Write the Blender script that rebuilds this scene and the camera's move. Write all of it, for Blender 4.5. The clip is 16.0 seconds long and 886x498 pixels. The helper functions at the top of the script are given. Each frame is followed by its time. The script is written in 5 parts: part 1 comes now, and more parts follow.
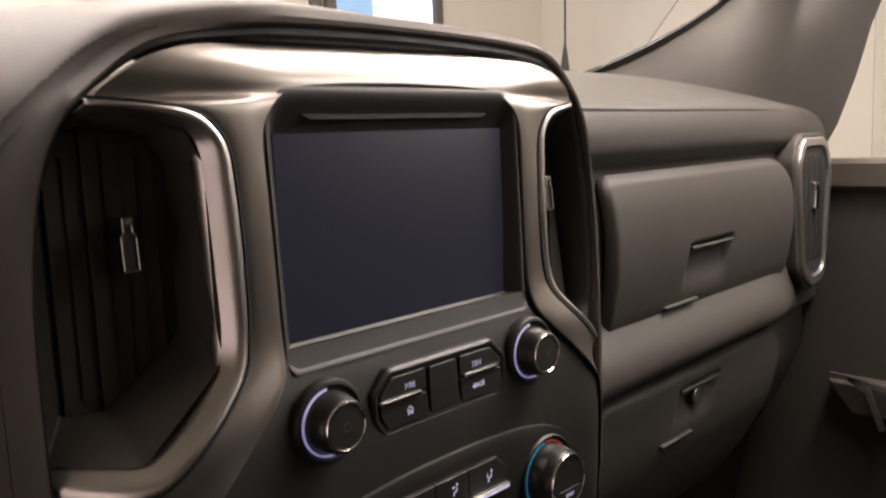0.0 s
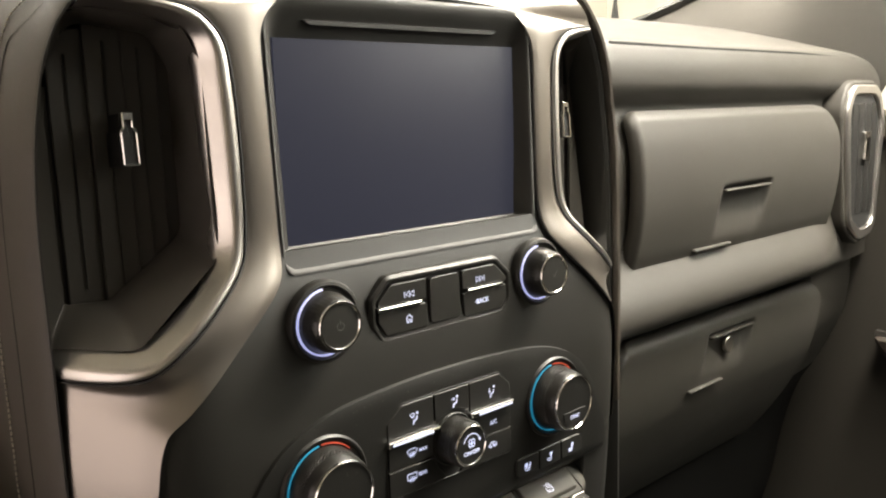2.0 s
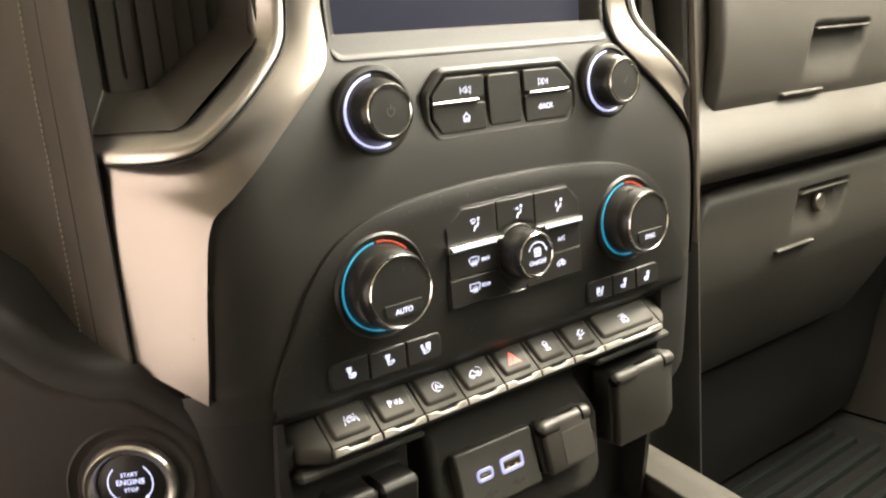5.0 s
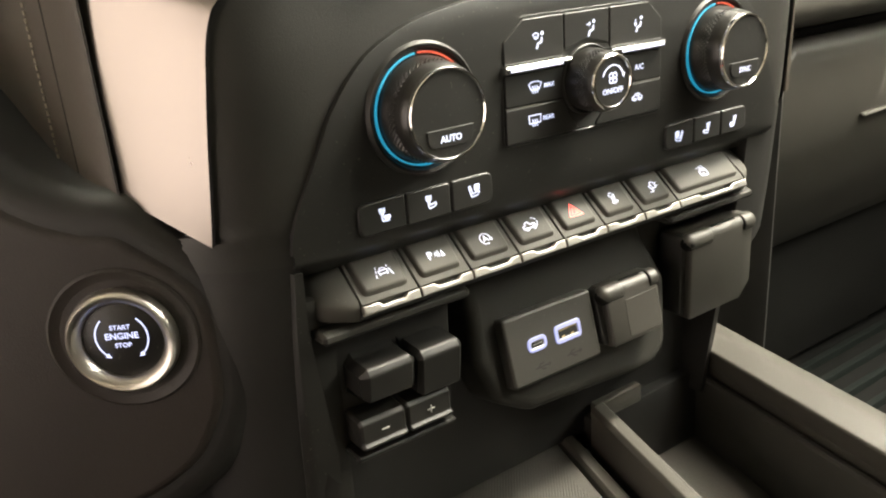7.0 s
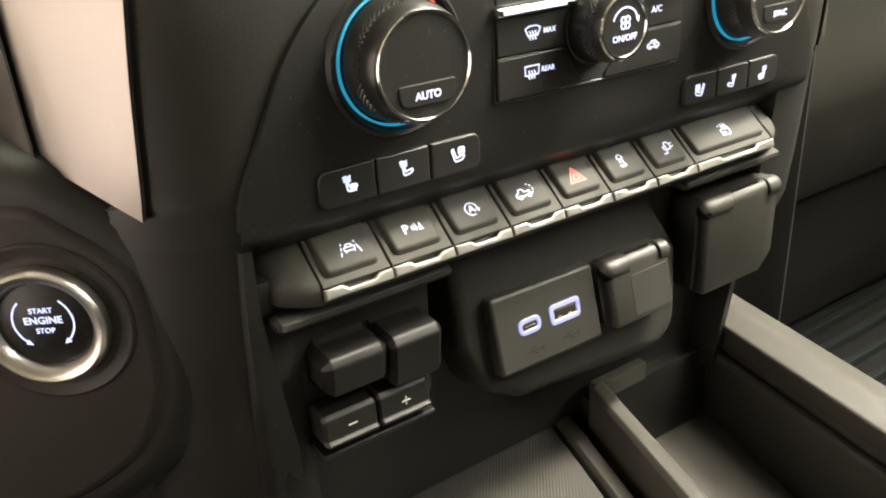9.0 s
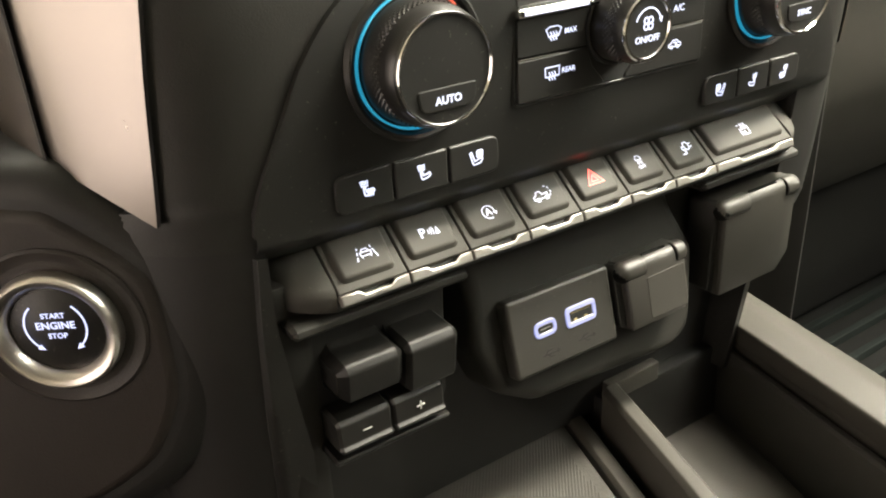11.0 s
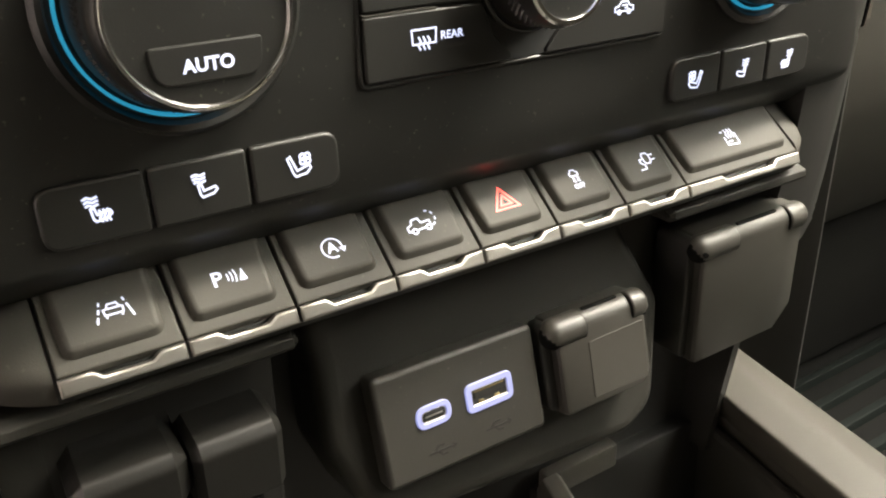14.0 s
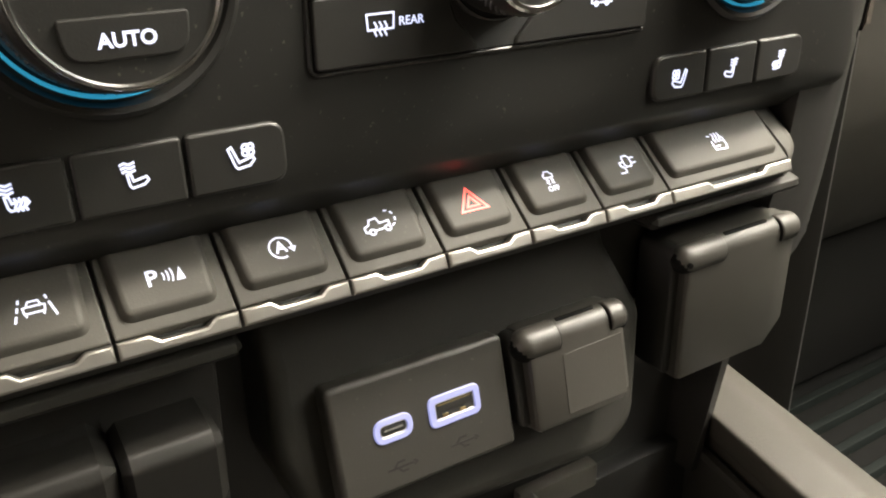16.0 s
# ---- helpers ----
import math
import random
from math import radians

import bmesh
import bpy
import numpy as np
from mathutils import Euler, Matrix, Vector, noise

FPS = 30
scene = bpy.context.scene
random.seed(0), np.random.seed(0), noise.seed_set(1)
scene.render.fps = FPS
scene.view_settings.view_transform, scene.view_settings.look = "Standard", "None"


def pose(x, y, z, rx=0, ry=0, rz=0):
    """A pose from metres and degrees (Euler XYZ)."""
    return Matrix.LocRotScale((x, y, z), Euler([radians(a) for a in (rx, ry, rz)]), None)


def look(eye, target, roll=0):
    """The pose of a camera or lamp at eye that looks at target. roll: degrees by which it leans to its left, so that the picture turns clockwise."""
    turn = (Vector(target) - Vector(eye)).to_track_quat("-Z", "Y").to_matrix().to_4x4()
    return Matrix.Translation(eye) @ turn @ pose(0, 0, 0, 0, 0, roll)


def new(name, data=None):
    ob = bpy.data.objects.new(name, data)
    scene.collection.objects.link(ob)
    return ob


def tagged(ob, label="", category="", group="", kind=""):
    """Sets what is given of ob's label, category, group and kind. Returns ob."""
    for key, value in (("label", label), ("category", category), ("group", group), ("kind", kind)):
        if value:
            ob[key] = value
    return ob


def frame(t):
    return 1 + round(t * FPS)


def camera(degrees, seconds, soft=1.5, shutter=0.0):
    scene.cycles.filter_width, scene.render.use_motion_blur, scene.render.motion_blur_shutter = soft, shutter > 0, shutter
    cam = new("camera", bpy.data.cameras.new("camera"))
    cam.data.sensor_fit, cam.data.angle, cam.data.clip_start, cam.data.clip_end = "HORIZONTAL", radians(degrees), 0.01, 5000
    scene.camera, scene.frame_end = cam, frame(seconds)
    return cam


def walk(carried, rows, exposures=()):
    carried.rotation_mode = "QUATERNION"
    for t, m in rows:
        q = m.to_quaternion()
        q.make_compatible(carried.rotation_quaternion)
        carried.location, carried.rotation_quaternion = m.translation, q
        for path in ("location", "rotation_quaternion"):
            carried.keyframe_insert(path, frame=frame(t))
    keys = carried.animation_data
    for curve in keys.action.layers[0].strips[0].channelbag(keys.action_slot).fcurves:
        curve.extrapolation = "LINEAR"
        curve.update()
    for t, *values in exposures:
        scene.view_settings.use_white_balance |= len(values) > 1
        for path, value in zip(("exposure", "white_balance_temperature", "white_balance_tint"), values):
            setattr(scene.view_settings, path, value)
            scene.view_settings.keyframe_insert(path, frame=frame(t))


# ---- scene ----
cam = camera(56.6, 16.0, soft=2.05, shutter=0.4)
METRES, EYE, TILT, LEAN, TURN = 0.488, 1.40, 0.0, 0.0, -46.1
ROWS = [
    (0.0, 0.0, 0.0, 0.0, -0.31, -7.58, 2.3),
    (0.5, 0.0207, 0.0263, -0.0525, 0.86, -9.22, 1.84),
    (1.0, 0.0403, 0.0167, -0.0932, 1.76, -9.69, 1.74),
    (1.5, 0.0511, 0.0036, -0.0779, 2.71, -9.56, 1.7),
    (2.0, 0.0672, -0.0149, -0.0725, 4.04, -9.27, 1.89),
    (2.5, 0.0731, -0.0126, -0.0665, 5.2, -8.92, 2.19),
    (3.0, 0.0801, -0.0053, -0.0861, 5.97, -8.89, 2.61),
    (3.5, 0.0899, 0.0048, -0.1341, 6.36, -9.85, 4.54),
    (4.0, 0.0851, 0.0018, -0.1779, 7.2, -10.92, 4.86),
    (4.5, 0.0816, 0.0089, -0.2033, 8.13, -11.65, 4.79),
    (5.0, 0.0757, 0.0162, -0.2381, 8.98, -13.17, 4.62),
    (7.5, 0.0187, 0.1829, -0.3401, 11.39, -21.71, 3.65),
    (8.0, 0.0183, 0.2197, -0.347, 11.68, -22.61, 3.35),
    (8.5, 0.0189, 0.2472, -0.3526, 11.91, -24.33, 3.29),
    (9.0, 0.0271, 0.2509, -0.3396, 12.02, -25.12, 3.25),
    (11.5, 0.0115, 0.2664, -0.321, 12.5, -26.37, 2.85),
    (12.0, 0.0166, 0.2661, -0.3088, 12.74, -26.31, 2.65),
    (12.5, 0.024, 0.2886, -0.3059, 13.01, -26.21, 2.3),
    (13.0, 0.0328, 0.3888, -0.3572, 13.63, -25.74, 2.3),
    (13.5, 0.0608, 0.4527, -0.3988, 13.6, -25.51, 2.28),
    (14.0, 0.0635, 0.4882, -0.411, 13.71, -25.21, 1.99),
    (14.5, 0.0696, 0.496, -0.423, 13.87, -25.03, 1.83),
    (15.0, 0.07, 0.5118, -0.4274, 14.18, -24.72, 1.49),
    (15.5, 0.0765, 0.5187, -0.4314, 14.39, -24.63, 1.13),
    (16.0, 0.0804, 0.5186, -0.4283, 14.55, -24.41, 1.11),
]
walk(cam, [(t, pose(0, 0, EYE, TILT, LEAN, TURN) @ pose(METRES * x, METRES * y, METRES * z, 90 + pitch, roll, yaw)) for t, x, y, z, yaw, pitch, roll in ROWS],
     exposures=[(0.0, -0.45, 6500, 22), (0.3, 0.1, 6550, 21), (0.6, 0.68, 6550, 18), (1.2, 0.80, 6500, 12), (2.0, 0.78, 6450, 9), (3.0, 0.58, 6500, 13), (3.5, 0.85, 6600, 11), (4, 1.27, 6800, 9), (5, 1.55, 6800, 8),
                (7.5, 1.62, 6550, 6), (9, 1.62, 6550, 6), (12.5, 1.53, 6500, 7), (16, 1.44, 6500, 10)])

# ---- light ----
world = bpy.data.worlds.new("world")
scene.world = world
world.use_nodes = True
world.node_tree.nodes["Background"].inputs[0].default_value = (1.0, 0.95, 0.88, 1)
world.node_tree.nodes["Background"].inputs[1].default_value = 0.12


def lamp(name, place, target, size_x, size_y, watts, label, colour=(1, 0.92, 0.79)):
    data = bpy.data.lights.new(name, "AREA")
    data.shape, data.size, data.size_y, data.energy, data.color = "RECTANGLE", size_x, size_y, watts, colour
    ob = new(name, data)
    ob.matrix_world = look(place, target)
    return tagged(ob, label, "light", kind="structure")


# Two unseen roof lamps, added to light the keys and passenger dash from above.
lamp("overhead_fill", (0.76, 0.12, 1.93), (0.68, 0.34, 1.20), 0.45, 0.20, 6.5, "unseen soft white fill lamp under the roof")
lamp("passenger_fill", (1.00, 0.14, 1.93), (0.80, 0.37, 1.15), 0.30, 0.16, 13.0, "unseen soft white fill lamp over the passenger side")
# Unseen lamp, added where the left trim and vent frame mirror it.
lamp("driver_side_fill", (-0.64, 0.30, 1.16), (0.20, 0.32, 1.18), 0.52, 0.62, 1.2, "warm unseen lamp on the driver side, reflected in the trim", (1, 0.82, 0.76))
# Fill lamp added behind the seats; the rear wall has no opening.
lamp("rear_fill", (0.25, -1.38, 1.80), (0.35, 0.35, 1.15), 1.3, 0.35, 0.2, "dim unseen fill lamp before the rear cab wall")
lamp("windshield_light", (-0.10, 1.20, 2.30), (0.3, 0.4, 1.40), 0.6, 0.22, 7.5, "bright showroom ceiling panel above the windshield")
lamp("windshield_light", (0.75, 1.25, 2.30), (0.6, 0.4, 1.40), 0.6, 0.22, 11.0, "bright showroom ceiling panel above the windshield")
lamp("passenger_window_light", (1.16, -0.22, 1.78), (0.40, 0.34, 1.25), 0.8, 0.30, 7.0, "soft daylight falling through the passenger window", (1, 0.97, 0.86))
lamp("showroom_light_front", (1.5, 2.9, 4.3), (2.2, 4.2, 1.5), 3.0, 3.0, 520.0, "large white showroom ceiling light before the truck")
lamp("showroom_light_side", (2.9, -0.5, 4.3), (3.6, 0.3, 1.0), 2.0, 4.0, 320.0, "large white showroom ceiling light beside the truck")


# ---- materials ----
def material(name, base, rough=0.5, metal=0.0, grain=0.0, grain_scale=900.0, vary=0.12, vary_scale=25.0,
             emit=None, power=0.0, coat=0.0, cells=False, dust=0.0):
    m = bpy.data.materials.new(name)
    m.use_nodes = True
    nt = m.node_tree
    b = nt.nodes["Principled BSDF"]
    b.inputs["Metallic"].default_value = metal
    b.inputs["Roughness"].default_value = rough
    b.inputs["Coat Weight"].default_value = coat
    b.inputs["Coat Roughness"].default_value = 0.15
    co = nt.nodes.new("ShaderNodeTexCoord")
    n1 = nt.nodes.new("ShaderNodeTexNoise")
    n1.inputs["Scale"].default_value = vary_scale
    n1.inputs["Detail"].default_value = 6
    nt.links.new(co.outputs["Object"], n1.inputs["Vector"])
    ramp = nt.nodes.new("ShaderNodeMix")
    ramp.data_type = "RGBA"
    ramp.inputs[6].default_value = (*[c * (1 - vary) for c in base], 1)
    ramp.inputs[7].default_value = (*[min(1, c * (1 + vary)) for c in base], 1)
    nt.links.new(n1.outputs["Fac"], ramp.inputs[0])
    colour = ramp.outputs[2]
    if dust:
        n3 = nt.nodes.new("ShaderNodeTexNoise")
        n3.inputs["Scale"].default_value = 700
        n3.inputs["Detail"].default_value = 2
        nt.links.new(co.outputs["Object"], n3.inputs["Vector"])
        r3 = nt.nodes.new("ShaderNodeMapRange")
        r3.inputs[1].default_value, r3.inputs[2].default_value = 0.68, 0.78
        r3.inputs[3].default_value, r3.inputs[4].default_value = 0.0, dust
        nt.links.new(n3.outputs["Fac"], r3.inputs[0])
        mix = nt.nodes.new("ShaderNodeMix")
        mix.data_type = "RGBA"
        mix.inputs[7].default_value = (0.3, 0.27, 0.22, 1)
        nt.links.new(r3.outputs[0], mix.inputs[0])
        nt.links.new(colour, mix.inputs[6])
        colour = mix.outputs[2]
    nt.links.new(colour, b.inputs["Base Color"])
    rr = nt.nodes.new("ShaderNodeMapRange")
    rr.inputs[3].default_value, rr.inputs[4].default_value = max(0.02, rough - 0.06), min(1, rough + 0.06)
    nt.links.new(n1.outputs["Fac"], rr.inputs[0])
    nt.links.new(rr.outputs[0], b.inputs["Roughness"])
    if grain:
        if cells:
            n2 = nt.nodes.new("ShaderNodeTexVoronoi")
            n2.inputs["Scale"].default_value = grain_scale
            out = n2.outputs["Distance"]
        else:
            n2 = nt.nodes.new("ShaderNodeTexNoise")
            n2.inputs["Scale"].default_value = grain_scale
            n2.inputs["Detail"].default_value = 3
            out = n2.outputs["Fac"]
        nt.links.new(co.outputs["Object"], n2.inputs["Vector"])
        bump = nt.nodes.new("ShaderNodeBump")
        bump.inputs["Strength"].default_value = grain
        bump.inputs["Distance"].default_value = 0.0004
        nt.links.new(out, bump.inputs["Height"])
        nt.links.new(bump.outputs[0], b.inputs["Normal"])
    if emit:
        b.inputs["Emission Color"].default_value = (*emit, 1)
        b.inputs["Emission Strength"].default_value = power
    return m


def glass_material(name):
    m = bpy.data.materials.new(name)
    m.use_nodes = True
    b = m.node_tree.nodes["Principled BSDF"]
    b.inputs["Base Color"].default_value = (0.95, 0.97, 0.96, 1)
    b.inputs["Transmission Weight"].default_value = 1
    b.inputs["Roughness"].default_value = 0.0
    b.inputs["IOR"].default_value = 1.45
    return m


LEATHER = material("leather", (0.064, 0.0530, 0.0425), 0.5, grain=0.22, grain_scale=1300, cells=True)
HOUSING = material("lower_stack_plastic", (0.0165, 0.0156, 0.0131), 0.55, grain=0.15, grain_scale=1600)
KNOB = material("knob_gloss_black", (0.017, 0.0162, 0.0142), 0.32, grain=0.05, grain_scale=1800)
STACK = material("stack_plastic", (0.0160, 0.0150, 0.0126), 0.46, grain=0.25, grain_scale=1600)
DARK = material("dark_plastic", (0.0115, 0.0108, 0.0095), 0.5, grain=0.2, grain_scale=1500)
BROWN = material("column_plastic", (0.0170, 0.0124, 0.0094), 0.55, grain=0.3, grain_scale=1300)
PIANO = material("satin_black_panel", (0.0118, 0.0114, 0.0100), 0.44, grain=0.1, grain_scale=2000, dust=0.25)
BUTTON = material("button_black", (0.0132, 0.0127, 0.0112), 0.46, grain=0.1, grain_scale=1800)
KEY = material("key_plastic", (0.046, 0.0436, 0.0372), 0.66, grain=0.13, grain_scale=2200, dust=0.1)
KEY.node_tree.nodes["Principled BSDF"].inputs["Specular IOR Level"].default_value = 0.3
TRIM = material("satin_trim", (0.27, 0.242, 0.216), 0.30, metal=0.82, grain=0.02, grain_scale=3000, vary=0.05, coat=0.5)
SILVER = material("brushed_silver", (0.58, 0.555, 0.525), 0.34, metal=1.0, vary=0.05)
STRIP = material("strip_silver", (0.32, 0.307, 0.285), 0.44, metal=1.0, vary=0.08, vary_scale=300)
RINGSILVER = material("ring_silver", (0.66, 0.63, 0.59), 0.30, metal=1.0, vary=0.03, vary_scale=30)
CHROME = material("chrome", (0.85, 0.84, 0.82), 0.13, metal=1.0, vary=0.04)
DASH = material("dash_plastic", (0.0365, 0.0330, 0.0272), 0.55, grain=0.25, grain_scale=1200, cells=True)
RAIL = material("console_rail", (0.048, 0.0445, 0.0375), 0.50, grain=0.25, grain_scale=1500, dust=0.08)
CONSOLE = material("console_plastic", (0.035, 0.033, 0.029), 0.5, grain=0.3, grain_scale=1300)
MAT = material("rubber_mat", (0.042, 0.039, 0.0335), 0.6, grain=0.5, grain_scale=700)
SCREEN = material("display_glass", (0.010, 0.010, 0.013), 0.42, vary=0.02, emit=(0.45, 0.46, 0.66), power=0.040)
SCREEN.node_tree.nodes["Principled BSDF"].inputs["Specular IOR Level"].default_value = 0.12
BEZEL = material("display_bezel", (0.021, 0.0195, 0.0166), 0.55, grain=0.1, grain_scale=2000)
ICON = material("lit_icon", (0.5, 0.5, 0.56), 0.5, vary=0.0, emit=(0.60, 0.66, 1.0), power=0.5)
STARTLIT = material("lit_start", (0.6, 0.6, 0.75), 0.5, vary=0.0, emit=(0.55, 0.60, 1.0), power=0.5)
THROAT = material("vent_plastic", (0.052, 0.0465, 0.0388), 0.5, grain=0.2, grain_scale=1500)
# Kept pale so that the unseen roof bounces fill into the cab.
HEADLINER = material("headliner_fabric", (0.45, 0.42, 0.37), 0.9, grain=0.4, grain_scale=900)
DIM = material("dim_icon", (0.10, 0.10, 0.095), 0.5, vary=0.0)
RED = material("lit_red", (0.5, 0.05, 0.04), 0.5, vary=0.0, emit=(1.0, 0.07, 0.05), power=1.1)
HALO = material("lit_halo", (0.6, 0.6, 0.8), 0.5, vary=0.0, emit=(0.55, 0.57, 1.0), power=0.45)
COLD = material("lit_cold", (0.05, 0.3, 0.45), 0.4, vary=0.0, emit=(0.03, 0.40, 0.66), power=0.21)
WARM = material("lit_warm", (0.45, 0.08, 0.05), 0.4, vary=0.0, emit=(0.9, 0.12, 0.06), power=0.2)
THREAD = material("thread", (0.30, 0.27, 0.22), 0.7, vary=0.05)
GREY = material("pillar_trim", (0.086, 0.080, 0.071), 0.75, grain=0.4, grain_scale=800)
WALL = material("painted_wall", (0.78, 0.74, 0.67), 0.7, vary=0.03, vary_scale=2)
CONCRETE = material("showroom_floor", (0.35, 0.34, 0.32), 0.3, vary=0.1, vary_scale=2)
BRIGHT = material("daylight_pane", (0.8, 0.85, 0.9), 0.4, vary=0.0, emit=(0.75, 0.9, 1.0), power=1.6)
BLUE = material("blue_pane", (0.3, 0.5, 0.7), 0.4, vary=0.0, emit=(0.25, 0.55, 0.95), power=0.7)
GLASS = glass_material("window_glass")
SIGN = material("printed_sign", (0.42, 0.41, 0.39), 0.5, vary=0.0)
SLIDER = material("slider_black", (0.0085, 0.0080, 0.0069), 0.46, grain=0.1, grain_scale=1500)
PLATE = material("usb_plate", (0.0245, 0.0229, 0.0194), 0.5, grain=0.13, grain_scale=2000, dust=0.12)
RUBBER = material("rubber", (0.0095, 0.0090, 0.0080), 0.7)
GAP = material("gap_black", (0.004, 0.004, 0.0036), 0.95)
# Near-black and dull: footwell shade put into floor, bulkhead and lower panel colour.
FOOTWELL_SHADE = material("footwell_shade", (0.0080, 0.0076, 0.0066), 0.95, grain=0.5, grain_scale=1100)
GOLD = material("contact", (0.55, 0.42, 0.2), 0.35, metal=1.0)

# ---- building helpers ----
ORIGIN = {}


def thing(name, place, label, category, group="", kind=""):
    """An Empty at the thing's base."""
    ob = new(name)
    ob.empty_display_size = 0.01
    ob.location = place
    ORIGIN[ob] = Vector(place)
    return tagged(ob, label, category, group, kind)


def part(name, bm, mat, parent=None, label="", sharp=38, keep=False):
    """Links a bmesh, in world coordinates, as one mesh under a thing or a part."""
    me = bpy.data.meshes.new(name)
    o = ORIGIN[parent] if parent else Vector((0, 0, 0))
    if not keep:
        bmesh.ops.recalc_face_normals(bm, faces=bm.faces)
    bm.transform(Matrix.Translation(-o))
    bm.to_mesh(me)
    bm.free()
    me.materials.append(mat)
    me.shade_smooth()
    me.set_sharp_from_angle(angle=radians(sharp))
    crisp = me.attributes.get("sharp_edge") or me.attributes.new("sharp_edge", "BOOLEAN", "EDGE")
    for p in me.polygons:
        if p.loop_total > 6:
            for k in p.loop_indices:
                crisp.data[me.loops[k].edge_index].value = True
    ob = new(name, me)
    if parent:
        ob.parent = parent
        ORIGIN[ob] = o
    if label:
        ob["label"] = label
    return ob


def face_m(x, y, z, tilt=0.0, yaw=0.0):
    """Local u to the right, v up, w towards the seats; tilt leans the top away, yaw turns the face to the left."""
    m = Matrix(((1, 0, 0, x), (0, 0, -1, y), (0, 1, 0, z), (0, 0, 0, 1)))
    return m @ Matrix.Rotation(radians(-yaw), 4, "Y") @ Matrix.Rotation(radians(-tilt), 4, "X")


def rpoly(pts, r, seg=4):
    """A polygon with rounded corners; r is one radius or one for each corner."""
    n, out = len(pts), []
    rs = r if isinstance(r, (list, tuple)) else [r] * n
    for i in range(n):
        p, a, b = Vector(pts[i]), Vector(pts[i - 1]), Vector(pts[(i + 1) % n])
        d1, d2 = (a - p).normalized(), (b - p).normalized()
        ang = d1.angle(d2)
        if rs[i] <= 0 or ang > 3.1:
            out.append(p)
            continue
        t = min(rs[i] / math.tan(ang / 2), 0.48 * (a - p).length, 0.48 * (b - p).length)
        q1, q2 = p + d1 * t, p + d2 * t
        for k in range(seg + 1):
            s = k / seg
            out.append((1 - s) ** 2 * q1 + 2 * s * (1 - s) * p + s * s * q2)
    return out


def rect(x0, z0, x1, z1, r=0.0, seg=4):
    return rpoly([(x0, z0), (x1, z0), (x1, z1), (x0, z1)], r, seg)


def inset(poly, d):
    n, out = len(poly), []
    area = sum(poly[i - 1][0] * poly[i][1] - poly[i][0] * poly[i - 1][1] for i in range(n))
    sg = 1 if area > 0 else -1
    for i in range(n):
        a, p, b = Vector(poly[i - 1]), Vector(poly[i]), Vector(poly[(i + 1) % n])
        e1, e2 = (p - a), (b - p)
        if e1.length < 1e-9 or e2.length < 1e-9:
            e1 = e2 = b - a
        e1.normalize(), e2.normalize()
        n1, n2 = Vector((-e1.y, e1.x)), Vector((-e2.y, e2.x))
        m = n1 + n2
        m = n1 if m.length < 1e-6 else m.normalized()
        out.append(p + m * (sg * d / max(0.5, m.dot(n1))))
    return out


def add_loops(bm, loops, close=True, cap=(False, False)):
    rows = [[bm.verts.new(p) for p in loop] for loop in loops]
    for r0, r1 in zip(rows, rows[1:]):
        n = len(r0)
        for i in range(n if close else n - 1):
            bm.faces.new((r0[i], r0[(i + 1) % n], r1[(i + 1) % n], r1[i]))
    if cap[0]:
        bm.faces.new(rows[0][::-1])
    if cap[1]:
        bm.faces.new(rows[-1])
    return bm


def slab(poly, m, w0, w1, bev=0.0006, steps=2, bm=None):
    """An outline with thickness from w0 to w1 and a rounded front edge."""
    bm = bm or bmesh.new()
    loops = [[m @ Vector((*p, w0)) for p in poly]]
    for k in range(steps + 1):
        a = math.pi / 2 * k / steps
        loops.append([m @ Vector((*p, w1 - bev * (1 - math.sin(a)))) for p in inset(poly, bev * (1 - math.cos(a)))])
    return add_loops(bm, loops, cap=(True, True))


def frame_ring(outer, inner, m, w0, w1, bev=0.0004, bm=None):
    """A frame between two outlines of the same count."""
    bm = bm or bmesh.new()
    loops = [[m @ Vector((*p, w0)) for p in outer], [m @ Vector((*p, w1 - bev)) for p in outer],
             [m @ Vector((*p, w1)) for p in inset(outer, bev)], [m @ Vector((*p, w1)) for p in inset(inner, -bev)],
             [m @ Vector((*p, w1 - bev)) for p in inner], [m @ Vector((*p, w0)) for p in inner]]
    return add_loops(bm, loops + [loops[0]])


def lathe(profile, m, seg=48, ridges=0, depth=0.0, rows=(), bm=None):
    """Turns (radius, w) round the local w axis; the rows named carry ridges."""
    bm = bm or bmesh.new()
    loops = []
    for k, (r, w) in enumerate(profile):
        loop = []
        for i in range(seg):
            a = 2 * math.pi * i / seg
            rr = r + (depth * (0.5 + 0.5 * math.cos(ridges * a)) if k in rows else 0)
            loop.append(m @ Vector((rr * math.cos(a), rr * math.sin(a), w)))
        loops.append(loop)
    return add_loops(bm, loops, cap=(profile[0][0] > 1e-6, profile[-1][0] > 1e-6))


def knurl(m, r, count, w0, w1, rows):
    """A band of small raised diamonds round the local w axis."""
    bm = bmesh.new()
    half, tall = math.pi / count * 0.86, (w1 - w0) / rows * 0.86
    for j in range(rows):
        w = w0 + (w1 - w0) * (j + 0.5) / rows
        for i in range(count):
            a = 2 * math.pi * (i + 0.5 * (j % 2)) / count
            at = lambda rr, aa, ww: m @ Vector((rr * math.cos(aa), rr * math.sin(aa), ww))
            ring = [bm.verts.new(at(r - 0.0002, a + da, w + dw)) for da, dw in ((-half, 0), (0, -tall), (half, 0), (0, tall))]
            tip = bm.verts.new(at(r + 0.0004, a, w))
            for n in range(4):
                bm.faces.new((ring[n], ring[(n + 1) % 4], tip))
    return bm


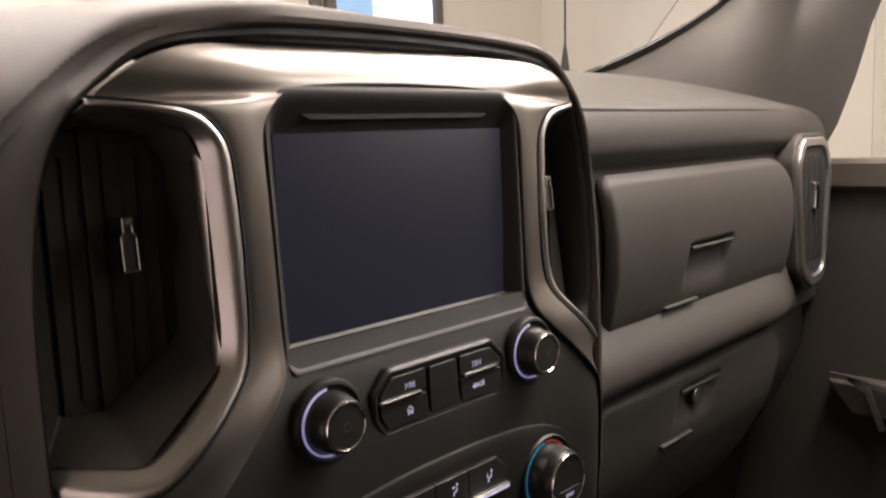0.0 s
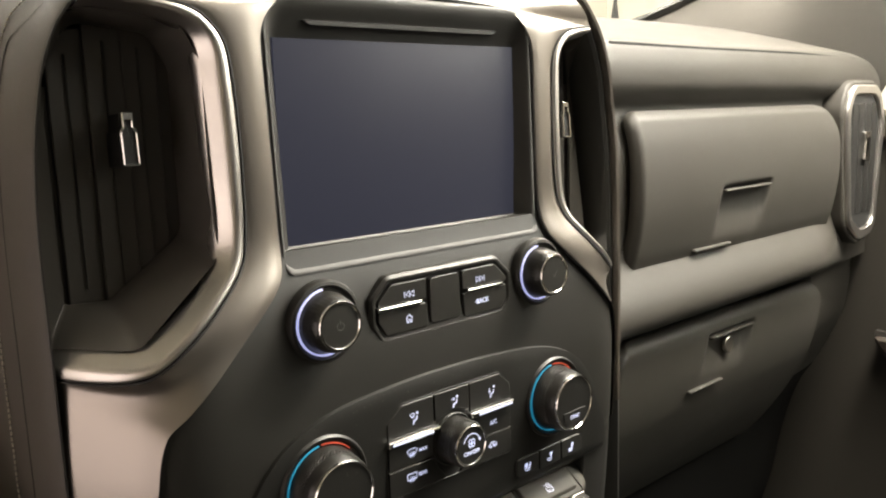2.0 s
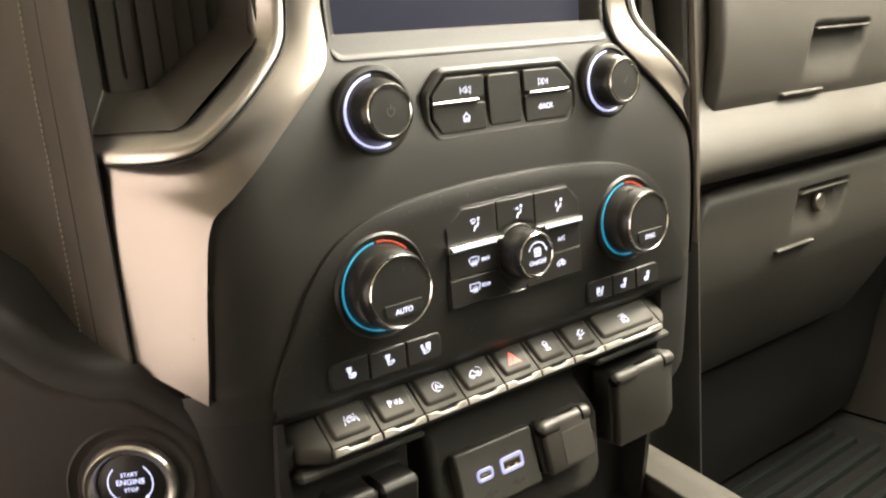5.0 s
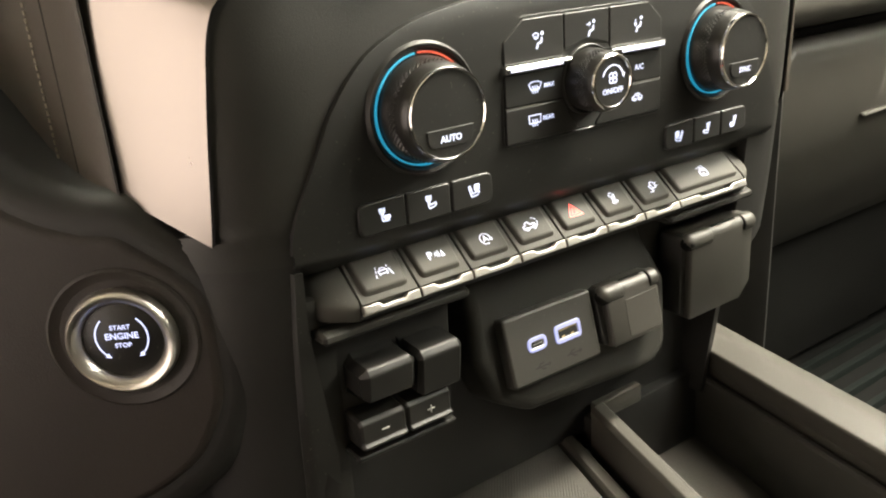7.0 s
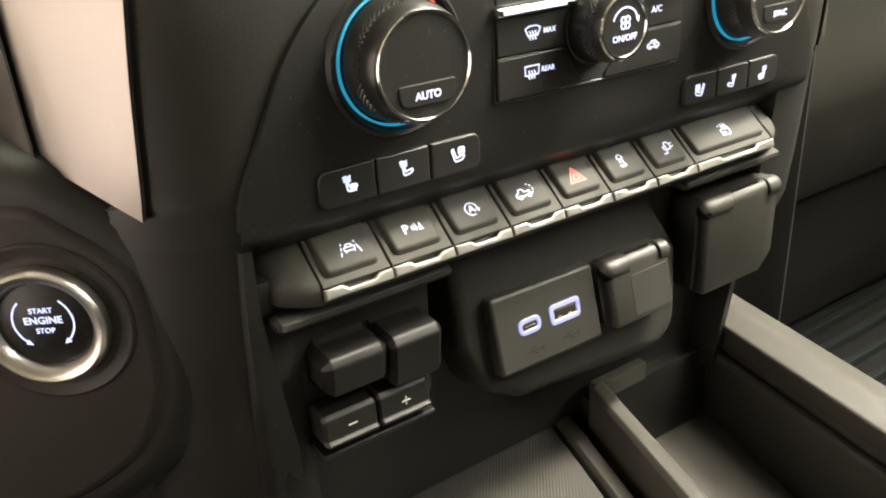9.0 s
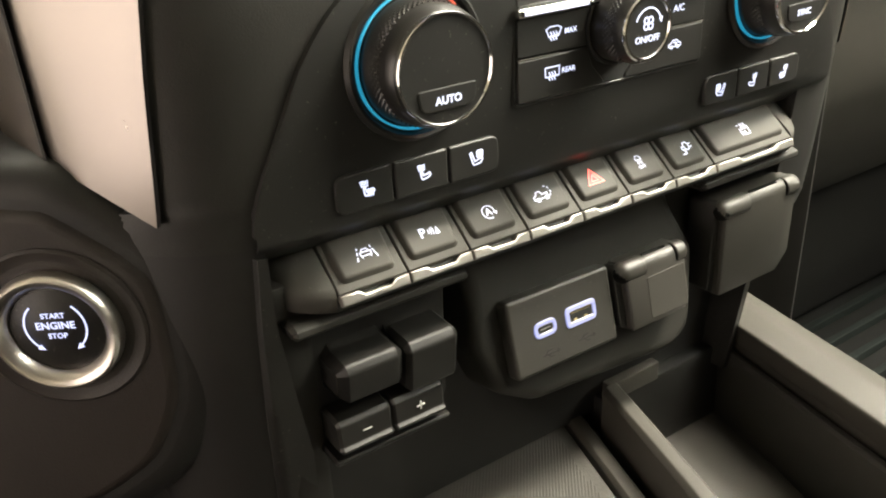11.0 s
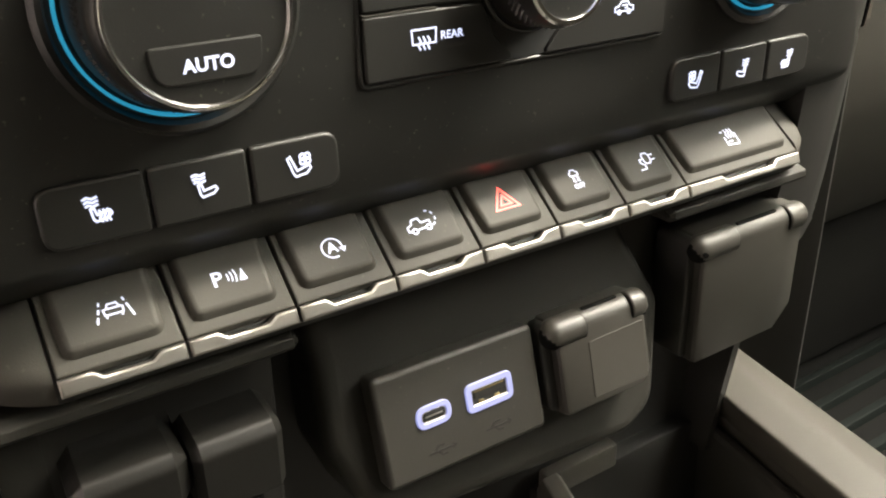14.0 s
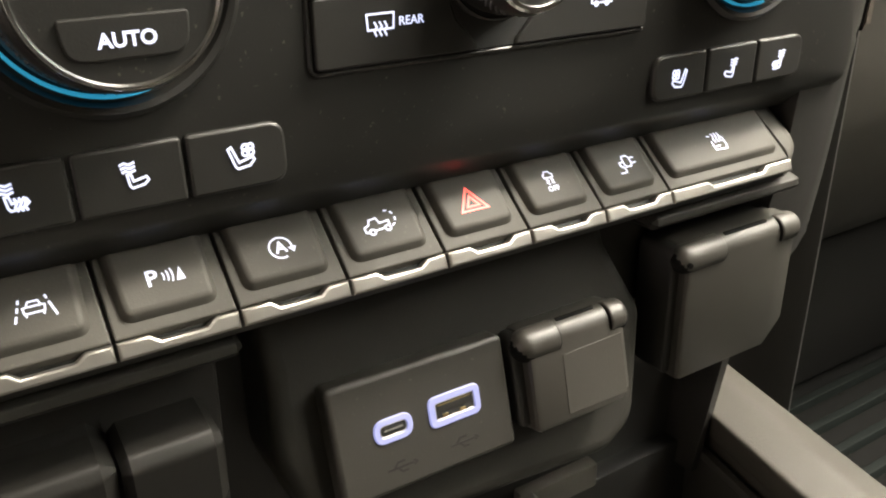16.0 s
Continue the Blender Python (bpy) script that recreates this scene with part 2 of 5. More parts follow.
def arc_band(m, r0, r1, a0, a1, w0, w1, seg=40, bm=None):
    """A lit arc of a ring, from angle a0 to a1 (degrees, from the right, anticlockwise)."""
    bm = bm or bmesh.new()
    loops = []
    for i in range(seg + 1):
        a = radians(a0 + (a1 - a0) * i / seg)
        c, s = math.cos(a), math.sin(a)
        loops.append([m @ Vector((r * c, r * s, w)) for r, w in ((r0, w0), (r0, w1), (r1, w1), (r1, w0))])
    return add_loops(bm, loops, cap=(True, True))


def strokes(lines, m, width, w0=0.0, w1=0.00012, bm=None):
    """Drawn lines of even width, slightly raised; a closed line repeats its first point."""
    bm = bm or bmesh.new()
    for line in lines:
        pts = [Vector(p) for p in line]
        closed = (pts[0] - pts[-1]).length < 1e-7
        if closed:
            pts = pts[:-1]
        n, left, right = len(pts), [], []
        for i, p in enumerate(pts):
            a = pts[i - 1] if (i or closed) else p
            b = pts[(i + 1) % n] if (i < n - 1 or closed) else p
            d1 = (p - a).normalized() if (p - a).length > 1e-9 else (b - p).normalized()
            d2 = (b - p).normalized() if (b - p).length > 1e-9 else d1
            t = d1 + d2
            t = d1 if t.length < 1e-6 else t.normalized()
            nn = Vector((-t.y, t.x))
            k = width / 2 / max(0.6, abs(nn.dot(Vector((-d1.y, d1.x)))))
            left.append(p + nn * k), right.append(p - nn * k)
        loops = [[m @ Vector((*l, w0)), m @ Vector((*l, w1)), m @ Vector((*r, w1)), m @ Vector((*r, w0))] for l, r in zip(left, right)]
        if closed:
            add_loops(bm, loops + [loops[0]])
        else:
            add_loops(bm, loops, cap=(True, True))
    return bm


def filled(polys, m, w0=0.0, w1=0.00012, bm=None):
    bm = bm or bmesh.new()
    for p in polys:
        slab(p, m, w0, w1, 0.00002, 1, bm)
    return bm


def scaled(lines, s, du=0.0, dv=0.0, mirror=1):
    return [[(mirror * x * s + du, y * s + dv) for x, y in line] for line in lines]


def circle(cx, cy, r, a0=0, a1=360, n=20):
    return [(cx + r * math.cos(radians(a0 + (a1 - a0) * i / n)), cy + r * math.sin(radians(a0 + (a1 - a0) * i / n))) for i in range(n + 1)]


def letters(body, size, m, bm=None, thick=0.0001, bold=0.0):
    """Lettering in the built-in font, centred on the local origin."""
    cu = bpy.data.curves.new("letters", "FONT")
    cu.body, cu.size, cu.align_x, cu.align_y, cu.extrude, cu.offset, cu.resolution_u = body, size, "CENTER", "CENTER", thick, bold, 3
    ob = new("letters", cu)
    bpy.context.view_layer.update()
    me = bpy.data.meshes.new_from_object(ob.evaluated_get(bpy.context.evaluated_depsgraph_get()))
    bpy.data.objects.remove(ob)
    bpy.data.curves.remove(cu)
    bm = bm or bmesh.new()
    start = len(bm.verts)
    bm.from_mesh(me)
    bm.verts.ensure_lookup_table()
    for v in bm.verts[start:]:
        v.co = m @ v.co
    bpy.data.meshes.remove(me)
    return bm


def smooth_path(pts, n):
    """n points along a Catmull-Rom curve through pts (any dimension)."""
    P = [np.array(p, float) for p in pts]
    L = [0.0]
    for a, b in zip(P, P[1:]):
        L.append(L[-1] + max(1e-6, float(np.linalg.norm(b - a))))
    out, k = [], 0
    for i in range(n):
        s = L[-1] * i / (n - 1)
        while k < len(P) - 2 and s > L[k + 1]:
            k += 1
        t = (s - L[k]) / (L[k + 1] - L[k])
        p0, p1, p2, p3 = P[max(k - 1, 0)], P[k], P[k + 1], P[min(k + 2, len(P) - 1)]
        d = L[k + 1] - L[k]
        t1 = (p2 - p0) / (L[k + 1] - L[max(k - 1, 0)]) * d
        t2 = (p3 - p1) / (L[min(k + 2, len(P) - 1)] - L[k]) * d
        out.append((2 * t**3 - 3 * t**2 + 1) * p1 + (t**3 - 2 * t**2 + t) * t1 + (-2 * t**3 + 3 * t**2) * p2 + (t**3 - t**2) * t2)
    return out


def shell(rows, thick=0.003, direction=(0, 1, 0), bm=None):
    """A sheet through rows of points, with thickness and closed rims."""
    bm = bm or bmesh.new()
    d = Vector(direction) * thick
    a = [[bm.verts.new(p) for p in r] for r in rows]
    b = [[bm.verts.new(Vector(p) + d) for p in r] for r in rows]
    R, C = len(rows), len(rows[0])
    for i in range(R - 1):
        for j in range(C - 1):
            bm.faces.new((a[i][j], a[i][j + 1], a[i + 1][j + 1], a[i + 1][j]))
            bm.faces.new((b[i][j], b[i + 1][j], b[i + 1][j + 1], b[i][j + 1]))
    for i in range(R - 1):
        bm.faces.new((a[i][0], a[i + 1][0], b[i + 1][0], b[i][0]))
        bm.faces.new((a[i][-1], b[i][-1], b[i + 1][-1], a[i + 1][-1]))
    for j in range(C - 1):
        bm.faces.new((a[0][j], b[0][j], b[0][j + 1], a[0][j + 1]))
        bm.faces.new((a[-1][j], a[-1][j + 1], b[-1][j + 1], b[-1][j]))
    return bm


def box(x0, y0, z0, x1, y1, z1, bev=0.0, bm=None):
    """A box with rounded edges all round."""
    bm = bm or bmesh.new()
    part_bm = bmesh.new()
    bmesh.ops.create_cube(part_bm, size=1, matrix=Matrix.LocRotScale(((x0 + x1) / 2, (y0 + y1) / 2, (z0 + z1) / 2), None, (x1 - x0, y1 - y0, z1 - z0)))
    if bev:
        bmesh.ops.bevel(part_bm, geom=part_bm.edges[:], offset=bev, segments=2, affect="EDGES", profile=0.5)
    me = bpy.data.meshes.new("tmp")
    part_bm.to_mesh(me)
    part_bm.free()
    bm.from_mesh(me)
    bpy.data.meshes.remove(me)
    return bm


def prism(yz, x0, x1, bev=0.0, bm=None):
    """A (y, z) outline drawn out along x, with rounded ends."""
    bm = bm or bmesh.new()
    small = [tuple(p) for p in inset(yz, bev)] if bev else yz
    loops = []
    if bev:
        loops.append([(x0, *p) for p in small])
    loops.append([(x0 + bev, *p) for p in yz])
    loops.append([(x1 - bev, *p) for p in yz])
    if bev:
        loops.append([(x1, *p) for p in small])
    return add_loops(bm, loops, cap=(True, True))


XC = 0.329


BASE = [(0.95, 0.334), (1.05, 0.327), (1.09, 0.323), (1.12, 0.321), (1.15, 0.319), (1.20, 0.3175), (1.24, 0.3205), (1.265, 0.3245), (1.28, 0.328), (1.30, 0.3365), (1.34, 0.338), (1.43, 0.341), (1.46, 0.356)]


SZ = np.linspace(0.95, 1.46, 256)
SD = np.interp(SZ, [a for a, _ in BASE], [b for _, b in BASE])
for _ in range(40):
    SD[1:-1] = 0.25 * SD[:-2] + 0.5 * SD[1:-1] + 0.25 * SD[2:]


def srf(x, z):
    """The depth of the centre stack's face."""
    return float(np.interp(z, SZ, SD)) + 133 * max(0.0, abs(x - XC) - 0.13) ** 3

# ---- cab shell and showroom ----
def plain(name, bm, mat, label, category="structure"):
    return tagged(part(name, bm, mat), label, category, kind="structure")


plain("ground", box(-6, -6, -0.1, 9, 5.2, 0.0), CONCRETE, "smooth grey showroom floor", "floor")
plain("wall_north", box(-6, 5.2, 0, 9, 5.4, 4.4), WALL, "plain white showroom wall beyond the windshield", "wall")
plain("wall_south", box(-6, -6.2, 0, 9, -6, 4.4), WALL, "plain white showroom wall behind the truck", "wall")
plain("wall_east", box(7.0, -6, 0, 7.2, 5.2, 4.4), WALL, "plain cream showroom wall beside the truck", "wall")
plain("wall_west", box(-6.2, -6, 0, -6, 5.2, 4.4), WALL, "plain white showroom wall beside the driver door", "wall")
plain("ceiling", box(-6, -6, 4.4, 9, 5.4, 4.5), WALL, "plain white showroom ceiling", "ceiling")

win = thing("window_1", (4.6, 5.19, 2.0), "tall showroom window with blue and white daylight panes", "window", kind="structure")
part("pane", box(4.27, 5.17, 1.0, 4.66, 5.195, 3.6), BLUE, win, "blue tinted pane")
part("pane", box(4.665, 5.17, 1.0, 5.36, 5.195, 3.6), BRIGHT, win, "bright white pane")
for x in (4.02, 4.16, 5.37):
    part("window_frame", box(x, 5.13, 0.9, x + 0.09, 5.198, 3.7, 0.01), GREY, win)

plain("floor", box(-0.62, -1.4, 0.0, 1.29, 0.9, 0.70), FOOTWELL_SHADE, "carpeted truck cab floor, darkened for footwell shade", "floor")
plain("firewall", box(-0.62, 0.80, 0.70, 1.29, 0.9, 1.44), FOOTWELL_SHADE, "dark plain bulkhead behind the dashboard", "wall")
plain("cab_back", box(-0.62, -1.6, 0.70, 1.29, -1.5, 2.02), DARK, "dark plain rear wall of the truck cab", "wall")
plain("headliner", box(-0.62, -1.5, 2.02, 1.29, 0.32, 2.08), HEADLINER, "unseen pale headliner that bounces light down", "ceiling")
door = thing("passenger_door", (1.24, -0.3, 0.70), "black passenger door panel with chrome pull handle, closed", "car door", kind="structure")
part("door_panel", prism([(-1.4, 0.70), (0.80, 0.70), (0.80, 1.34), (-1.4, 1.335)], 1.20, 1.27, 0.006), DASH, door)
part("belt_pad", prism(rpoly([(-1.4, 1.30), (0.42, 1.31), (0.42, 1.352), (-1.4, 1.345)], 0.008), 1.185, 1.24, 0.006), LEATHER, door, "padded black beltline")
part("armrest", prism(rpoly([(-0.6, 0.98), (0.36, 1.00), (0.40, 1.05), (-0.6, 1.03)], 0.01), 1.17, 1.21, 0.006), LEATHER, door)
hm = Matrix(((0, 0, -1, 1.165), (-1, 0, 0, 0.35), (0, 1, 0, 1.045), (0, 0, 0, 1)))
part("pull_handle", strokes([[(-0.035, 0.012), (-0.01, 0.010), (0.015, -0.004), (0.034, -0.055)], [(-0.01, 0.010), (0.06, -0.003), (0.12, -0.012)]], hm, 0.007, 0, 0.006), SILVER, door, "chrome door pull")
part("window_frame", box(1.215, -0.62, 1.345, 1.25, -0.55, 1.95), DARK, door)
part("glass", box(1.232, -0.55, 1.34, 1.236, 0.36, 1.93), GLASS, door).visible_shadow = False
part("frame_top", box(1.20, -1.4, 1.90, 1.28, 0.34, 2.02), GREY, door)

# Out of view; the door is left out to clear the driver-side lamp.
drv = thing("driver_doorway", (-0.66, -0.3, 0.70), "dark unseen sill and header at the driver side, door left out", "doorway", kind="structure")
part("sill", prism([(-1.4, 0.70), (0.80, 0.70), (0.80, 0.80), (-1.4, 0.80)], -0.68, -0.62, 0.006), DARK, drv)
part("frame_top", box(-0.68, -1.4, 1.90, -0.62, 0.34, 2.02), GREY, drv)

# windshield and its pillar
ws = thing("windshield", (0.33, 0.74, 1.47), "clear curved truck windshield above the dashboard", "windshield", kind="structure")
rows = []
for i in range(13):
    s = i / 12
    rows.append([(-0.47 + 1.60 * j / 16 + (0.05 * s * (2 * j / 16 - 1)), 0.76 - 0.46 * s - 0.05 * (2 * j / 16 - 1) ** 2, 1.455 + 0.56 * s) for j in range(17)])
part("glass", shell(rows, 0.004), GLASS, ws).visible_shadow = False

pil = thing("pillar_trim", (1.14, 0.45, 1.34), "grey fabric-covered windshield pillar trim with a grab handle", "pillar", kind="structure")
A = smooth_path([(1.045, 0.74, 1.478), (1.075, 0.69, 1.492), (1.11, 0.60, 1.530), (1.15, 0.525, 1.582), (1.17, 0.40, 1.70), (1.19, 0.24, 1.99)], 24)
B = smooth_path([(1.20, 0.50, 1.33), (1.205, 0.42, 1.36), (1.205, 0.375, 1.46), (1.205, 0.352, 1.54), (1.21, 0.29, 1.68), (1.22, 0.17, 1.99)], 24)
rows = []
for a, b in zip(A, B):
    r = []
    for k in range(9):
        s = k / 8
        p = a * (1 - s) + b * s
        bul = 0.035 * math.sin(math.pi * s)
        r.append((p[0] - bul * 0.55, p[1] - bul, p[2]))
    rows.append(r)
part("trim", shell(rows, 0.02, (0.6, 0.8, 0)), GREY, pil)
edge = [(p[0] - 0.004, p[1] - 0.002, p[2] + 0.003) for p in A]
bm = bmesh.new()
add_loops(bm, [[(x + 0.006 * math.cos(a), y, z + 0.006 * math.sin(a)) for a in (0, 1.57, 3.14, 4.71)] for x, y, z in edge], cap=(True, True))
part("seal", bm, RUBBER, pil, "black rubber windshield seal")
bm = bmesh.new()
hp = smooth_path([(1.135, 0.44, 1.585), (1.105, 0.40, 1.572), (1.10, 0.34, 1.595), (1.12, 0.24, 1.68), (1.16, 0.20, 1.74)], 20)
add_loops(bm, [[(p[0] + 0.022 * math.cos(a), p[1] + 0.02 * math.sin(a), p[2] + 0.016 * math.sin(a)) for a in [2 * math.pi * k / 12 for k in range(12)]] for p in hp], cap=(True, True))
part("grab_handle", bm, GREY, pil, "rounded grey grab handle")

ant = thing("antenna", (1.345, 0.95, 1.44), "thin black antenna mast outside the windshield", "antenna")
am = Matrix.Translation((1.345, 0.95, 1.44)) @ Matrix.Rotation(radians(2), 4, "Y")
part("mast", lathe([(0.004, 0.06), (0.0022, 0.10), (0.0016, 0.8)], am, 10), RUBBER, ant)
part("base", lathe([(0.014, 0.0), (0.013, 0.05), (0.009, 0.085), (0.006, 0.11), (0.003, 0.13)], am, 14), RUBBER, ant)
plain("cowl", box(-0.62, 0.90, 0.0, 1.6, 1.9, 1.44, 0.02), DARK, "dark truck bonnet and cowl outside", "bonnet")

# ---- dashboard ----
dash = thing("dashboard", (0.86, 0.5, 1.0), "dark grey grained passenger dashboard with soft upper pad", "dashboard")
PROF = [(0.76, 1.500), (0.60, 1.474), (0.50, 1.450), (0.425, 1.4285), (0.408, 1.4225), (0.403, 1.414), (0.3995, 1.402), (0.3992, 1.390), (0.4015, 1.3805), (0.4095, 1.3725), (0.4160, 1.366), (0.4130, 1.352),
        (0.4040, 1.33), (0.4025, 1.30), (0.4030, 1.26), (0.4045, 1.235), (0.4015, 1.225), (0.3945, 1.213), (0.3875, 1.202), (0.3825, 1.192), (0.3800, 1.182), (0.3812, 1.173), (0.387, 1.1655), (0.402, 1.1605), (0.4235, 1.1560), (0.4265, 1.12), (0.432, 1.08), (0.443, 1.05), (0.466, 1.0), (0.494, 0.95), (0.515, 0.88), (0.53, 0.80), (0.55, 0.73)]
pr = smooth_path(PROF, 240)
rows = []
for i in range(110):
    x = 0.528 + (1.195 - 0.528) * (i / 109) ** 1.25
    leg = 0.034 * math.exp(-(((x - 0.580) / 0.015) ** 2))
    e = max(0.0, (x - 1.07) / 0.115)
    c = max(0.0, (0.60 - x) / 0.07)
    tip = min(1.0, max(0.0, (x - 0.97) / 0.15))
    tip = tip * tip * (3 - 2 * tip)
    hold = min(1.0, max(0.0, (0.622 - x) / 0.025))
    rows.append([(x, (min(y, 0.4145 - leg) * hold + y * (1 - hold) if z < 1.180 else y) + (tip * max(0.0, 0.408 - y) if 1.15 < z < 1.235 else 0) + 0.008 * e * e, z - 0.012 * e * e * (1 if z > 1.36 else 0)) for y, z in pr])
cut = next(i for i, (y, z) in enumerate(pr) if z < 0.99)
end = next(i for i, r in enumerate(rows) if r[0][0] > 0.602)
ledge = next(i for i, (y, z) in enumerate(pr) if z < 1.165)
part("pad", shell([r[:cut + 1] for r in rows[end:]], 0.006), DASH, dash)
part("pad_end", shell([r[:ledge + 1] for r in rows[:end + 1]], 0.006), DASH, dash)
# Same pad leg below the ledge, its shade put into a darker colour.
part("side_shade", shell([r[ledge:] for r in rows[:end + 1]], 0.006), DARK, dash, "pad leg beside the stack, darkened for its shade")
# Pad surface continues here, with the shade below put into its colour.
part("lower_panel", shell([r[cut:] for r in rows[end:]], 0.006), FOOTWELL_SHADE, dash, "lower dash panel, near-black for footwell shade")
part("pad_seam", strokes([[(0.60, 1.4205), (0.75, 1.4195), (0.95, 1.4195), (1.10, 1.4165)]], face_m(0, 0.4055, 0), 0.0022, 0, 0.0006), RUBBER, dash, "dark seam line")
part("left_body", box(-0.5, 0.72, 0.85, 0.0, 0.79, 1.36, 0.02), DARK, dash, "dark plain lower driver dash")


def domed_door(name, x0, x1, z0, z1, r0, r1, table, pocket, owner):
    """A door skin that follows a depth table over height; r0 and r1 round its upper corners, pocket is its sunk latch."""
    curve = smooth_path(table, 200)
    zz, yy = [p[0] for p in curve], [p[1] for p in curve]
    pa, pb, pt, qa, qb, qz, deep = pocket
    soft = lambda d, w: min(1.0, max(0.0, d / w)) ** 2 * (3 - 2 * min(1.0, max(0.0, d / w)))
    rows = []
    for i in range(91):
        z = z0 + (z1 - z0) * (1 - (1 - i / 90) ** 1.35)
        a = x0 + (0 if z < z1 - r0 else r0 - math.sqrt(max(0, r0 * r0 - (z - z1 + r0) ** 2)))
        b = x1 - (0 if z < z1 - r1 else r1 - math.sqrt(max(0, r1 * r1 - (z - z1 + r1) ** 2)))
        row = []
        for k in range(161):
            u = k / 160
            u = u + 0.09 * math.sin(-2 * math.pi * u) / 1.2
            x = a + (b - a) * u
            d = min(x - a, b - x, z1 - z)
            edge = 0.007 * max(0.0, 1 - d / 0.009) ** 2
            h = min(1.2, max(-0.2, (pt - z) / (pt - qz)))
            sink = deep * soft(x - (pa + (qa - pa) * h), 0.016) * soft(pb + (qb - pb) * h - x, 0.011) * soft(pt - z, 0.004) * soft(z - qz, 0.045)
            row.append((x, float(np.interp(z, zz, yy)) + edge + sink, z))
        rows.append(row)
    return part(name, shell(rows, 0.004), DASH, owner)


def latch(owner, x0, x1, zt, bx0, bx1, zb, y, y2, lock):
    """The grip of a door: a ledge above its pocket and a lip under it."""
    h = part("latch", slab(rpoly([(x0, zt - 0.0028), (x1, zt - 0.0028), (x1, zt), (x0, zt)], 0.0012), face_m(0, y, 0), -0.006, 0.0022, 0.0012, 3), DASH, owner, "moulded latch ledge")
    part("lip", slab(rpoly([(bx0, zb - 0.003), (bx1, zb - 0.003), (bx1, zb + 0.001), (bx0, zb + 0.001)], 0.0018), face_m(0, y2, 0), -0.006, 0.0040, 0.0018, 3), DASH, h)
    if lock:
        part("lock", lathe([(0.0090, 0), (0.0090, 0.003), (0.0078, 0.004), (0.0055, 0.0035), (0.0001, 0.003)], face_m(0.807, y + 0.0055, zt - 0.016), 20), LOCK, h, "small dull metal lock cylinder")


LOCK = material("lock_metal", (0.30, 0.28, 0.25), 0.4, metal=1.0)
upper = thing("glovebox_upper", (0.83, 0.41, 1.19), "closed upper glovebox door in dark grey grained plastic", "glovebox")
domed_door("door", 0.6210, 1.036, 1.195, 1.362, 0.018, 0.046, [(1.195, 0.4120), (1.205, 0.4065), (1.218, 0.4005), (1.235, 0.3948), (1.27, 0.3886), (1.30, 0.3872), (1.33, 0.3895), (1.35, 0.3945), (1.362, 0.3995)], (0.760, 0.864, 1.2875, 0.746, 0.850, 1.2290, 0.009), upper)
latch(upper, 0.765, 0.858, 1.2825, 0.722, 0.79, 1.2265, 0.3879, 0.3972, False)

lower = thing("glovebox_lower", (0.83, 0.42, 1.0), "closed lower glovebox door in dark grey grained plastic", "glovebox")
part("gap", slab(rpoly([(0.60, 1.115), (1.045, 1.115), (1.040, 1.1585), (0.602, 1.1535)], [0.001, 0.001, 0.035, 0.02]), face_m(0, 0.4225, 0), -0.004, 0.001, 0.0005), RUBBER, lower, "dark shut line")
domed_door("door", 0.605, 1.032, 0.93, 1.1505, 0.034, 0.040, [(0.93, 0.492), (0.95, 0.476), (1.00, 0.4430), (1.05, 0.4175), (1.075, 0.4095), (1.10, 0.4042), (1.13, 0.4008), (1.14, 0.4016), (1.1505, 0.4050)], (0.762, 0.860, 1.1345, 0.750, 0.846, 1.080, 0.010), lower)
latch(lower, 0.766, 0.854, 1.1295, 0.735, 0.80, 1.077, 0.4008, 0.4085, True)

# hood arch over the centre stack
hood = thing("dash_hood", (0.329, 0.42, 1.15), "black leather-wrapped arched dash hood with stitching", "dashboard hood")
half = [(0.1185, 1.13), (0.1185, 1.25), (0.1215, 1.33), (0.130, 1.38), (0.1445, 1.411), (0.162, 1.429), (0.186, 1.4445), (0.223, 1.4495), (0.275, 1.4515)]
left = [(0.1268, 1.13), (0.1268, 1.25), (0.1275, 1.33), (0.1335, 1.38)] + half[4:]
arch = left + [(XC, 1.452)] + [(2 * XC - x, z) for x, z in half[::-1]]
AP = smooth_path(arch, 110)
LIP = [(-0.001, 0.420), (-0.0005, 0.352), (0.0015, 0.3455), (0.004, 0.3440), (0.0075, 0.3450)]
SKIN = [(0.0075, 0.3462), (0.0085, 0.3435), (0.013, 0.3405), (0.021, 0.340), (0.034, 0.343), (0.050, 0.357), (0.060, 0.385), (0.064, 0.44), (0.062, 0.60), (0.055, 0.75)]
LIP_L = [(-0.0006, 0.420), (-0.0004, 0.374), (0.0, 0.367), (0.0004, 0.3640), (0.0012, 0.3645)]
SKIN_L = [(0.0012, 0.3655), (0.0020, 0.3665), (0.0060, 0.379), (0.0085, 0.387), (0.0090, 0.3895), (0.0105, 0.394), (0.0128, 0.402), (0.024, 0.440), (0.055, 0.52), (0.30, 0.76)]
lip_rows, skin_rows, stitch = [], [], []
